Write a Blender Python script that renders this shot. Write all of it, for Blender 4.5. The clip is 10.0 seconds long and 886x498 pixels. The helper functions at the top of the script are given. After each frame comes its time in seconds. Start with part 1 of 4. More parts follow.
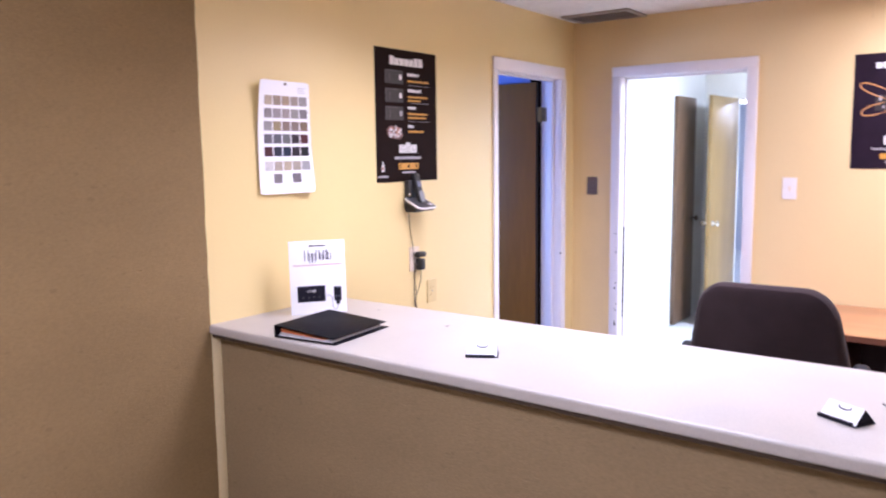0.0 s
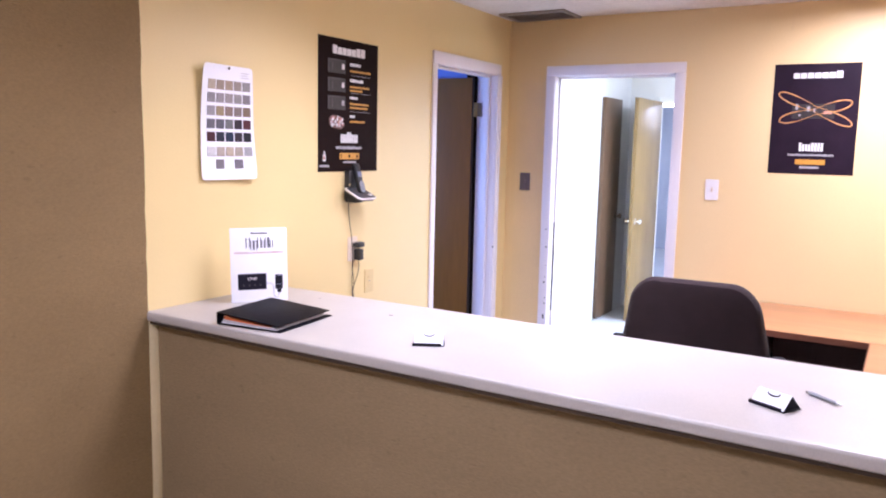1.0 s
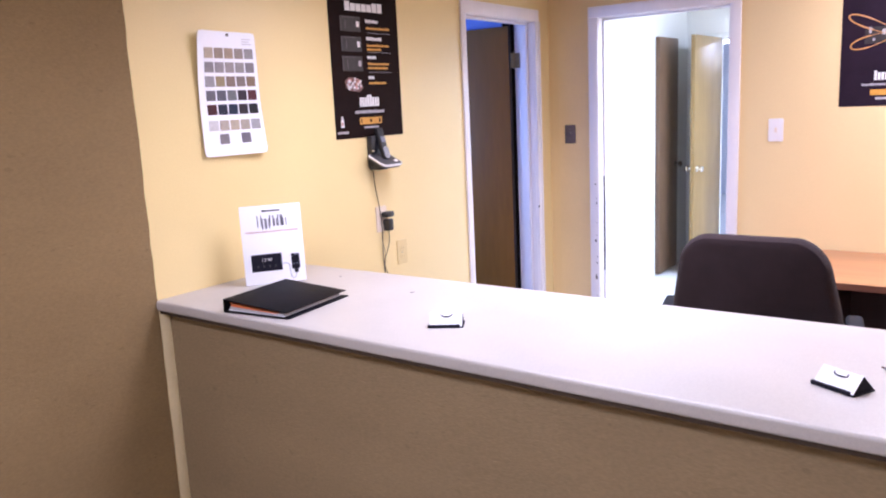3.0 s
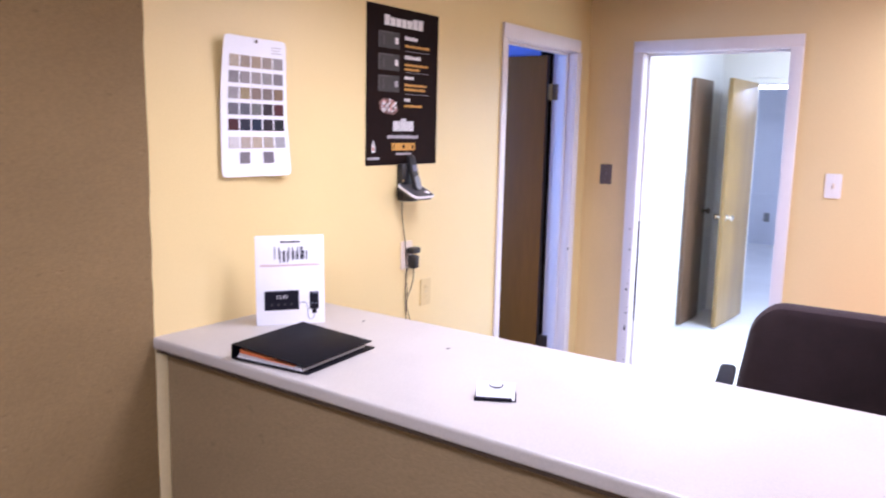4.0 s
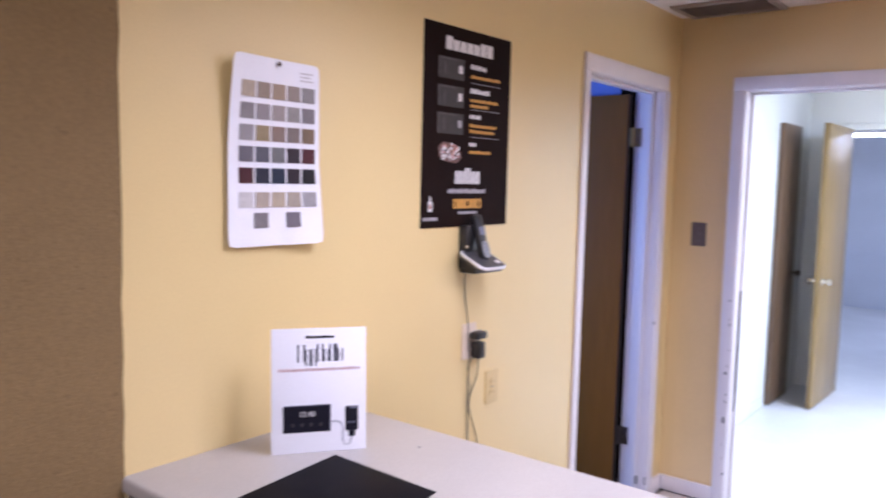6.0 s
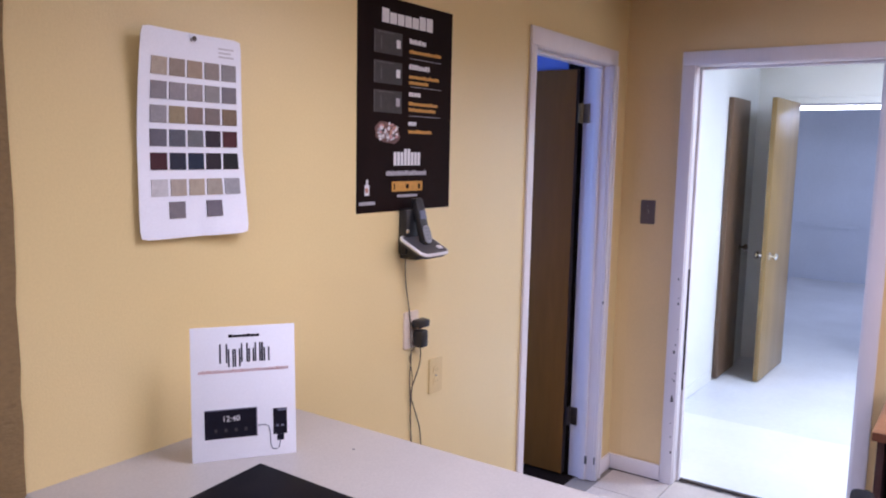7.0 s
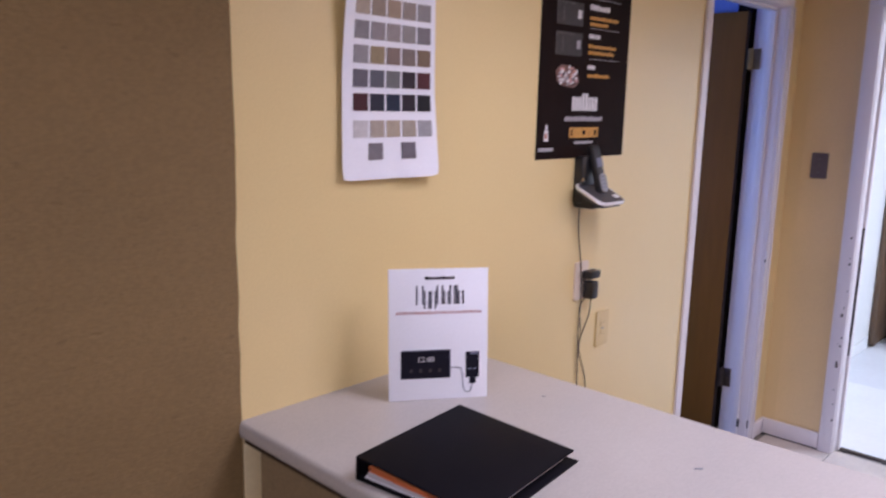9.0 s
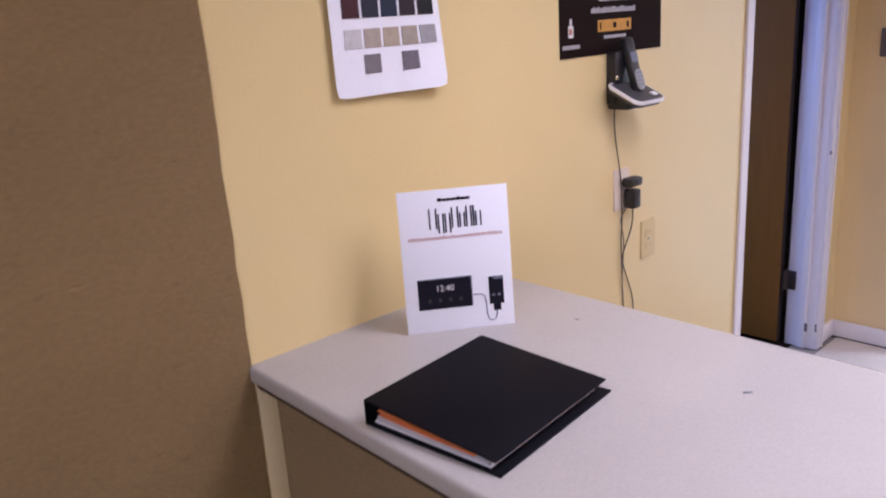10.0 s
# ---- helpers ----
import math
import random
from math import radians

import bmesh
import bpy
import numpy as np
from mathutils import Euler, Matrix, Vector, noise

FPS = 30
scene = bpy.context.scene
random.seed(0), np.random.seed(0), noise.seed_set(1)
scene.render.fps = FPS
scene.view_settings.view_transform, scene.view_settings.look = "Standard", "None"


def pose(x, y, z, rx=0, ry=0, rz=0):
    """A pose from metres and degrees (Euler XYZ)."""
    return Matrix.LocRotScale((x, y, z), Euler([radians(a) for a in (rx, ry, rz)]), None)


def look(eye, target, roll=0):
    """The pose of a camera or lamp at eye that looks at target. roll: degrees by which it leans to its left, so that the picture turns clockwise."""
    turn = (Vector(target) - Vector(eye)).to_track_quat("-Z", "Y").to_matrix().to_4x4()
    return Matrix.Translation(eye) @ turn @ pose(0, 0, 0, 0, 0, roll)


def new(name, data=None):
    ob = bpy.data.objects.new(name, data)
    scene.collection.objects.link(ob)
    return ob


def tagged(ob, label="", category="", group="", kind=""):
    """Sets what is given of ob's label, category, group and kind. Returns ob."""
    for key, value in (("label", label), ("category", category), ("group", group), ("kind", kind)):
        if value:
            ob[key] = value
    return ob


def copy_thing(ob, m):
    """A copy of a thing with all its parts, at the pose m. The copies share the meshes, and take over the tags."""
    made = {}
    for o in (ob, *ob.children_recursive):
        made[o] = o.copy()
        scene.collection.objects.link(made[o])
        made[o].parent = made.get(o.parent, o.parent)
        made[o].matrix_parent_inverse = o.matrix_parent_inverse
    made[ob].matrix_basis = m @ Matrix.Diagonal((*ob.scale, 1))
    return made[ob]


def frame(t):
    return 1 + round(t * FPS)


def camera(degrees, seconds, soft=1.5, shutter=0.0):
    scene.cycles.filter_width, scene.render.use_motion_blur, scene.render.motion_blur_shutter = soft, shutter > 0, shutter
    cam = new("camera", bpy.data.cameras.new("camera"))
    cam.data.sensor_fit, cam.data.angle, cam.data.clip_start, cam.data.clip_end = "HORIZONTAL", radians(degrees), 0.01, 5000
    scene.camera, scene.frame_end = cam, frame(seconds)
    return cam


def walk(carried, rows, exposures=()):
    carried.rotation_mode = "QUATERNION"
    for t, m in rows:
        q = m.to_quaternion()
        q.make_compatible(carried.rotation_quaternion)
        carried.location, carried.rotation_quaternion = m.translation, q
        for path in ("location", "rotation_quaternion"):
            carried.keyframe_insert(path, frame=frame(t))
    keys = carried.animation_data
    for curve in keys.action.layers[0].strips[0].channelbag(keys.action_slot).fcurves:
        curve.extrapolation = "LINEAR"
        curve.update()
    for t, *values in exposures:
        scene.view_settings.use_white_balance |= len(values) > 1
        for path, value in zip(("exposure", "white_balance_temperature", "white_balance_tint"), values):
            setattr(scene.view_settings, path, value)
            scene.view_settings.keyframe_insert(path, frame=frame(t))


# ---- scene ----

cam = camera(59.2, 10.0, soft=2.0, shutter=0.4)
PATH = [
    (0, (2.392, -1.768, 1.567), (1.208, -0.176, 1.320), -0.7),
    (0.2, (2.367, -1.798, 1.563), (1.224, -0.177, 1.310), -2.3),
    (0.5, (2.334, -1.823, 1.561), (1.276, -0.147, 1.296), 0.6),
    (0.8, (2.350, -1.846, 1.554), (1.303, -0.161, 1.301), 1.0),
    (1, (2.339, -1.849, 1.562), (1.326, -0.145, 1.299), 1.3),
    (1.2, (2.352, -1.850, 1.557), (1.317, -0.160, 1.285), 0.3),
    (1.5, (2.320, -1.853, 1.560), (1.281, -0.168, 1.275), 0.4),
    (1.8, (2.284, -1.842, 1.544), (1.254, -0.167, 1.179), -0.3),
    (2, (2.329, -1.847, 1.561), (1.277, -0.188, 1.186), -0.2),
    (2.2, (2.339, -1.837, 1.565), (1.279, -0.183, 1.192), -1.1),
    (3.3, (2.334, -1.437, 1.559), (1.146, 0.128, 1.187), -2.0),
    (3.5, (2.275, -1.399, 1.562), (1.091, 0.166, 1.174), -0.2),
    (3.8, (2.120, -1.373, 1.548), (0.934, 0.199, 1.197), 1.2),
    (4, (2.019, -1.354, 1.578), (0.871, 0.255, 1.273), 1.3),
    (4.2, (1.938, -1.318, 1.579), (0.870, 0.336, 1.226), -0.4),
    (4.5, (1.883, -1.226, 1.567), (0.785, 0.406, 1.206), -2.0),
    (4.7, (1.850, -1.128, 1.566), (0.712, 0.485, 1.244), -3.2),
    (5, (1.833, -0.959, 1.580), (0.494, 0.509, 1.346), -5.0),
    (5.1, (1.837, -0.920, 1.601), (0.463, 0.508, 1.330), -4.3),
    (5.3, (1.768, -0.877, 1.602), (0.390, 0.541, 1.301), -1.9),
    (5.5, (1.716, -0.849, 1.580), (0.357, 0.588, 1.284), -0.6),
    (5.8, (1.587, -0.851, 1.578), (0.283, 0.649, 1.352), 1.0),
    (6, (1.500, -0.847, 1.582), (0.268, 0.718, 1.400), 1.4),
    (6.2, (1.467, -0.825, 1.602), (0.364, 0.827, 1.371), 1.8),
    (7.3, (1.464, -0.688, 1.611), (0.293, 0.913, 1.351), -0.1),
    (7.5, (1.470, -0.672, 1.605), (0.288, 0.919, 1.335), -1.5),
    (7.8, (1.467, -0.681, 1.612), (0.279, 0.901, 1.315), -1.6),
    (8, (1.462, -0.696, 1.598), (0.227, 0.851, 1.310), -2.2),
    (8.3, (1.400, -0.736, 1.599), (0.126, 0.778, 1.305), 0.0),
    (8.5, (1.367, -0.757, 1.584), (0.084, 0.747, 1.284), 1.0),
    (8.8, (1.316, -0.794, 1.583), (-0.003, 0.670, 1.237), 1.3),
    (9, (1.300, -0.815, 1.579), (-0.041, 0.622, 1.210), 1.3),
    (9.2, (1.266, -0.827, 1.561), (-0.088, 0.579, 1.125), 2.0),
    (9.5, (1.258, -0.803, 1.549), (-0.083, 0.577, 1.005), 1.5),
    (9.8, (1.258, -0.727, 1.535), (-0.111, 0.614, 0.965), -1.7),
    (10, (1.265, -0.644, 1.547), (-0.155, 0.646, 0.981), -3.9),
]
EXPOSURES = [(0.0, 0.22, 5695, 22), (1.2, 0.18, 5720, 22), (4.6, 0.13, 5650, 21), (5.5, 0.0, 5730, 21.5), (6.2, -0.34, 5670, 21), (7.3, -0.68, 5710, 23), (8.5, -0.79, 5845, 24), (9.2, -0.77, 5855, 24), (10.0, -0.60, 5840, 23)]
walk(cam, [(t, look(eye, target, roll)) for t, eye, target, roll in PATH], EXPOSURES)

# ---- world and lamps ----
world = bpy.data.worlds.new("world")
scene.world = world
world.use_nodes = True
sky = world.node_tree.nodes.new("ShaderNodeTexSky")
sky.sky_type = "NISHITA"
sky.sun_disc = False
sky.sun_elevation, sky.sun_rotation = radians(40), radians(200)
world.node_tree.links.new(sky.outputs["Color"], world.node_tree.nodes["Background"].inputs["Color"])
world.node_tree.nodes["Background"].inputs["Strength"].default_value = 0.1


def area_lamp(name, eye, target, size_x, size_y, watts, colour, spread=180):
    data = bpy.data.lights.new(name, "AREA")
    data.spread = radians(spread)
    data.shape, data.size, data.size_y, data.energy, data.color = "RECTANGLE", size_x, size_y, watts, colour
    ob = new(name, data)
    ob.matrix_world = look(eye, target)
    return ob


area_lamp("office_ceiling_lamp", (1.28, 0.72, 2.37), (1.28, 0.7201, 0), 1.2, 0.6, 35.5, (0.93, 0.90, 1.0), 142)
area_lamp("office_desk_ceiling_lamp", (2.48, 2.30, 2.37), (2.48, 2.3001, 0), 1.0, 0.6, 49, (0.95, 0.90, 0.96), 174)
area_lamp("lobby_ceiling_lamp", (1.35, -1.78, 2.37), (1.35, -1.7799, 0), 1.2, 0.6, 58, (0.94, 0.92, 1.0))
# Unseen, added lamp for whatever brightens the hall from its right.
area_lamp("hall_fill", (1.9, 4.3, 2.37), (1.9, 4.3001, 0), 0.6, 1.2, 128, (0.80, 0.90, 1.0))
# Added fill besides the tube fitting, to brighten the far room.
area_lamp("far_room_fill", (1.2, 8.2, 2.37), (1.2, 8.2001, 0), 1.2, 0.6, 42, (0.70, 0.80, 1.0))
# Added blue fill with no window or fitting behind it, tinting the side room.
area_lamp("side_room_blue_fill", (-2.3, 1.2, 1.5), (0, 2.0, 1.4), 1.0, 1.2, 59, (0.35, 0.55, 1.0))


# ---- materials ----
def material(name, base, rough=0.5, metal=0.0, coarse=(3.0, 0.06), fine=(90.0, 0.05), bump=0.1, bump_scale=None,
             stretch=(1, 1, 1), spec=0.5, sheen=0.0, coat=0.0, per_piece=0.0, specks=0.0, pits=0.0):
    m = bpy.data.materials.new(name)
    m.use_nodes = True
    nt = m.node_tree
    node, link = nt.nodes, nt.links
    bsdf = node["Principled BSDF"]
    bsdf.inputs["Roughness"].default_value = rough
    bsdf.inputs["Metallic"].default_value = metal
    bsdf.inputs["Specular IOR Level"].default_value = spec
    bsdf.inputs["Sheen Weight"].default_value = sheen
    bsdf.inputs["Coat Weight"].default_value = coat
    place = node.new("ShaderNodeTexCoord")
    mapping = node.new("ShaderNodeMapping")
    mapping.inputs["Scale"].default_value = stretch
    link.new(place.outputs["Object"], mapping.inputs["Vector"])
    total = None
    for scale, amount in (coarse, fine):
        tex = node.new("ShaderNodeTexNoise")
        tex.inputs["Scale"].default_value = scale
        tex.inputs["Detail"].default_value = 5
        link.new(mapping.outputs["Vector"], tex.inputs["Vector"])
        ramp = node.new("ShaderNodeMapRange")
        ramp.inputs["From Min"].default_value, ramp.inputs["From Max"].default_value = 0.3, 0.7
        ramp.inputs["To Min"].default_value, ramp.inputs["To Max"].default_value = 1 - amount, 1 + amount
        link.new(tex.outputs["Fac"], ramp.inputs["Value"])
        if total is None:
            total = ramp.outputs["Result"]
        else:
            mul = node.new("ShaderNodeMath")
            mul.operation = "MULTIPLY"
            link.new(total, mul.inputs[0])
            link.new(ramp.outputs["Result"], mul.inputs[1])
            total = mul.outputs["Value"]
    if per_piece:
        info = node.new("ShaderNodeObjectInfo")
        ramp = node.new("ShaderNodeMapRange")
        ramp.inputs["To Min"].default_value, ramp.inputs["To Max"].default_value = 1 - per_piece, 1 + per_piece
        link.new(info.outputs["Random"], ramp.inputs["Value"])
        mul = node.new("ShaderNodeMath")
        mul.operation = "MULTIPLY"
        link.new(total, mul.inputs[0])
        link.new(ramp.outputs["Result"], mul.inputs[1])
        total = mul.outputs["Value"]
    if specks:
        tex = node.new("ShaderNodeTexNoise")
        tex.inputs["Scale"].default_value = 48
        tex.inputs["Detail"].default_value = 2
        link.new(mapping.outputs["Vector"], tex.inputs["Vector"])
        ramp = node.new("ShaderNodeMapRange")
        ramp.inputs["From Min"].default_value, ramp.inputs["From Max"].default_value = 0.68, 0.74
        ramp.inputs["To Min"].default_value, ramp.inputs["To Max"].default_value = 1.0, 1 - specks
        link.new(tex.outputs["Fac"], ramp.inputs["Value"])
        mul = node.new("ShaderNodeMath")
        mul.operation = "MULTIPLY"
        link.new(total, mul.inputs[0])
        link.new(ramp.outputs["Result"], mul.inputs[1])
        total = mul.outputs["Value"]
    scale_node = node.new("ShaderNodeVectorMath")
    scale_node.operation = "SCALE"
    scale_node.inputs[0].default_value = base
    link.new(total, scale_node.inputs["Scale"])
    link.new(scale_node.outputs["Vector"], bsdf.inputs["Base Color"])
    if bump:
        tex = node.new("ShaderNodeTexNoise")
        tex.inputs["Scale"].default_value = bump_scale or fine[0]
        tex.inputs["Detail"].default_value = 4
        link.new(mapping.outputs["Vector"], tex.inputs["Vector"])
        b = node.new("ShaderNodeBump")
        b.inputs["Strength"].default_value = bump
        b.inputs["Distance"].default_value = 0.004
        link.new(tex.outputs["Fac"], b.inputs["Height"])
        normal = b.outputs["Normal"]
        if pits:
            # scattered dents, a few millimetres wide, in loose clusters
            warp = node.new("ShaderNodeTexNoise")
            warp.inputs["Scale"].default_value = 60
            push = node.new("ShaderNodeVectorMath")
            push.operation = "MULTIPLY_ADD"
            push.inputs[1].default_value = (0.012, 0.012, 0.012)
            link.new(mapping.outputs["Vector"], warp.inputs["Vector"])
            link.new(warp.outputs["Color"], push.inputs[0])
            link.new(mapping.outputs["Vector"], push.inputs[2])
            cell = node.new("ShaderNodeTexVoronoi")
            cell.inputs["Scale"].default_value = 38
            link.new(push.outputs["Vector"], cell.inputs["Vector"])
            dent = node.new("ShaderNodeMapRange")
            dent.inputs["From Min"].default_value, dent.inputs["From Max"].default_value = 0.05, 0.22
            link.new(cell.outputs["Distance"], dent.inputs["Value"])
            group = node.new("ShaderNodeTexNoise")
            group.inputs["Scale"].default_value = 9
            link.new(mapping.outputs["Vector"], group.inputs["Vector"])
            where = node.new("ShaderNodeMapRange")
            where.inputs["From Min"].default_value, where.inputs["From Max"].default_value = 0.50, 0.66
            link.new(group.outputs["Fac"], where.inputs["Value"])
            keep = node.new("ShaderNodeMix")
            keep.data_type = "FLOAT"
            link.new(where.outputs["Result"], keep.inputs[0])
            keep.inputs[2].default_value = 1.0
            link.new(dent.outputs["Result"], keep.inputs[3])
            b2 = node.new("ShaderNodeBump")
            b2.inputs["Strength"].default_value = pits
            b2.inputs["Distance"].default_value = 0.004
            link.new(keep.outputs[0], b2.inputs["Height"])
            link.new(normal, b2.inputs["Normal"])
            normal = b2.outputs["Normal"]
        link.new(normal, bsdf.inputs["Normal"])
    return m


def glowing(name, colour, strength):
    m = bpy.data.materials.new(name)
    m.use_nodes = True
    bsdf = m.node_tree.nodes["Principled BSDF"]
    bsdf.inputs["Base Color"].default_value = (*colour, 1)
    bsdf.inputs["Emission Color"].default_value = (*colour, 1)
    bsdf.inputs["Emission Strength"].default_value = strength
    return m


# North wall's own tone, peachier than YELLOW; each was tuned wall by wall.
PEACH = material("peach_yellow_wall_tone", (0.79, 0.60, 0.312), 0.42, coarse=(1.3, 0.03), fine=(160, 0.02), bump=0.12, bump_scale=220)
YELLOW = material("yellow_wall_paint", (0.770, 0.606, 0.293), 0.30, coarse=(1.3, 0.03), fine=(160, 0.02), bump=0.12, bump_scale=220)
PALE = material("paler_wall_tone", (0.80, 0.61, 0.325), 0.42, coarse=(2, 0.04), fine=(120, 0.02), bump=0.12, bump_scale=220)
BROWN = material("brown_wallcovering", (0.228, 0.151, 0.066), 0.8, coarse=(3, 0.08), fine=(170, 0.07), bump=0.4, bump_scale=200, stretch=(1, 0.45, 1), spec=0.3, specks=0.14, pits=0.55)
EDGE_SHADE = material("dark_brown_shade", (0.050, 0.034, 0.023), 0.8, spec=0.1, coarse=(6, 0.2), fine=(90, 0.1), bump=0.1)
# Near-black for the side room's floor and for the hinge gap's shade.
NEAR_BLACK = material("near_black_tone", (0.016, 0.011, 0.009), 0.9, spec=0.05, coarse=(6, 0.2), fine=(90, 0.1), bump=0.1)
CREAM = material("cream_trim_paint", (0.70, 0.585, 0.345), 0.5, coarse=(6, 0.05), fine=(90, 0.03), bump=0.08)
# BROWN's covering again, in a lighter, more olive tone for the counter.
BROWN_PANEL = material("counter_wallcovering_tone", (0.244, 0.174, 0.090), 0.8, coarse=(5, 0.06), fine=(170, 0.08), bump=0.4, bump_scale=200, stretch=(0.45, 1, 1), spec=0.3, specks=0.14, pits=0.45)
CEIL = material("ceiling_white", (0.72, 0.70, 0.68), 0.9, coarse=(4, 0.05), fine=(60, 0.08), bump=0.5, bump_scale=80)
TRIM = material("white_trim_paint", (0.79, 0.745, 0.765), 0.4, coarse=(6, 0.035), fine=(70, 0.012), bump=0.06, stretch=(1, 1, 0.25))
# Dark tone for chips and dirt, and for shade under the baseboard.
SCUFF_AND_SHADE = material("scuff", (0.10, 0.09, 0.09), 0.8, bump=0)
VENT = material("taupe_vent_paint", (0.30, 0.26, 0.23), 0.6, coarse=(20, 0.06), fine=(200, 0.05), bump=0.03)
LAMINATE = material("speckled_laminate", (0.424, 0.391, 0.360), 0.34, coarse=(3.5, 0.05), fine=(210, 0.06), bump=0)
TILE = material("beige_tile", (0.60, 0.53, 0.46), 0.35, coarse=(5, 0.10), fine=(60, 0.06), bump=0.1, per_piece=0.06)
GROUT = material("grout", (0.28, 0.25, 0.22), 0.9, coarse=(8, 0.1), fine=(150, 0.1), bump=0.2)
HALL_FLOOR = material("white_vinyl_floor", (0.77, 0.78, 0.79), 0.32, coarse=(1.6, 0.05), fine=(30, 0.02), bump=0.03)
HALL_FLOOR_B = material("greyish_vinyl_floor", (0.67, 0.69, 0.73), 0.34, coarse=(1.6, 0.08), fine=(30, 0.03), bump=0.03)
HALL_WALL = material("white_wall_paint", (0.78, 0.80, 0.80), 0.5, coarse=(1.5, 0.04), fine=(120, 0.02), bump=0.1, bump_scale=200)
FAR_WALL = material("pale_blue_wall_paint", (0.66, 0.70, 0.80), 0.6, coarse=(1.2, 0.06), fine=(90, 0.03), bump=0.1)
BLUE_WALL = material("blue_wall_tone", (0.16, 0.22, 0.55), 0.6, coarse=(2, 0.06), fine=(100, 0.03), bump=0.1)
DARK_WOOD = material("dark_stained_wood", (0.215, 0.098, 0.021), 0.42, spec=0.25, coarse=(3, 0.13), fine=(45, 0.06), bump=0.06, stretch=(1, 1, 0.12))
DIM_WOOD = material("grey_brown_wood", (0.13, 0.080, 0.048), 0.4, coarse=(4, 0.12), fine=(45, 0.08), bump=0.05, stretch=(1, 1, 0.12))
OAK = material("golden_oak_veneer", (0.25, 0.166, 0.064), 0.32, coarse=(6, 0.14), fine=(60, 0.14), bump=0.05, stretch=(1, 1, 0.06))
DESK_WOOD = material("desk_wood", (0.44, 0.215, 0.095), 0.35, coarse=(6, 0.12), fine=(60, 0.12), bump=0.05, stretch=(0.07, 1, 1))
DESK_EDGE = material("desk_edge_wood", (0.15, 0.055, 0.030), 0.4, coarse=(6, 0.12), fine=(60, 0.12), bump=0.05, stretch=(0.07, 0.07, 1))
DESK_DARK = material("mahogany_panel", (0.055, 0.022, 0.022), 0.5, coarse=(6, 0.15), fine=(50, 0.1), bump=0.05, stretch=(1, 1, 0.1))
BRASS = material("worn_brass", (0.30, 0.25, 0.15), 0.55, metal=0.9, coarse=(30, 0.12), fine=(200, 0.1), bump=0.03)
BRONZE = material("dark_bronze", (0.10, 0.08, 0.07), 0.45, metal=0.8, coarse=(30, 0.12), fine=(200, 0.1), bump=0.03)
CHROME = material("polished_nickel", (0.78, 0.76, 0.70), 0.18, metal=1.0, coarse=(20, 0.04), fine=(150, 0.03), bump=0)
SILVER = material("silver_plastic", (0.86, 0.86, 0.88), 0.22, metal=0.35, coarse=(20, 0.04), fine=(150, 0.03), bump=0)
BLACK = material("black_plastic", (0.018, 0.017, 0.018), 0.38, coarse=(20, 0.15), fine=(250, 0.15), bump=0.05)
VINYL = material("black_binder_vinyl", (0.0045, 0.004, 0.0065), 0.55, spec=0.08, coarse=(10, 0.15), fine=(300, 0.15), bump=0.12, bump_scale=500)
KEY_GREY = material("light_grey_plastic", (0.27, 0.27, 0.29), 0.35, coarse=(20, 0.06), fine=(200, 0.06), bump=0.03)
CHARCOAL = material("charcoal_plastic", (0.060, 0.058, 0.064), 0.4, coarse=(20, 0.08), fine=(200, 0.06), bump=0.03)
GREY = material("grey_plastic", (0.22, 0.23, 0.25), 0.45, coarse=(20, 0.06), fine=(200, 0.06), bump=0.03)
FABRIC = material("dark_brown_upholstery", (0.030, 0.018, 0.019), 0.95, coarse=(9, 0.15), fine=(600, 0.35), bump=0.5, bump_scale=700, sheen=0.06, spec=0.2)
ARM_PAD = material("dark_grey_armrest", (0.018, 0.019, 0.025), 0.7, spec=0.15, coarse=(15, 0.15), fine=(250, 0.1), bump=0.1)
PAPER = material("white_paper", (0.87, 0.87, 0.92), 0.6, coarse=(6, 0.02), fine=(200, 0.02), bump=0.03)
EDGE_PAPER = material("paper_edges", (0.52, 0.49, 0.51), 0.8, coarse=(8, 0.05), fine=(300, 0.15), bump=0.3, stretch=(1, 1, 12))
DUSKY = material("dusky_grey_paper", (0.17, 0.16, 0.18), 0.8, coarse=(12, 0.2), fine=(200, 0.15), bump=0.3, stretch=(1, 1, 8))
ORANGE_PAPER = material("orange_paper", (0.70, 0.19, 0.055), 0.7, coarse=(8, 0.05), fine=(200, 0.04), bump=0.03)
PALE_PL = material("pale_pink_plastic", (0.76, 0.63, 0.50), 0.4, coarse=(20, 0.03), fine=(150, 0.02), bump=0)
IVORY = material("ivory_plastic", (0.69, 0.53, 0.25), 0.4, coarse=(20, 0.03), fine=(150, 0.02), bump=0)
# Darker ivory for the outlet's slots, which are laid on, not cut.
IVORY_SHADE = material("darker_ivory_plastic", (0.50, 0.36, 0.17), 0.5, coarse=(20, 0.03), fine=(150, 0.02), bump=0)
WHITE_PL = material("white_plastic", (0.80, 0.76, 0.76), 0.4, coarse=(20, 0.03), fine=(150, 0.02), bump=0)
TAUPE = material("grey_brown_plate", (0.13, 0.105, 0.105), 0.45, coarse=(30, 0.08), fine=(200, 0.06), bump=0.03)
POSTER = material("dark_poster_print", (0.014, 0.0075, 0.0065), 0.55, spec=0.04, coarse=(9, 0.15), fine=(120, 0.06), bump=0.02)
POSTER_B = material("violet_black_poster_print", (0.017, 0.009, 0.018), 0.45, spec=0.14, coarse=(9, 0.15), fine=(120, 0.06), bump=0.02)
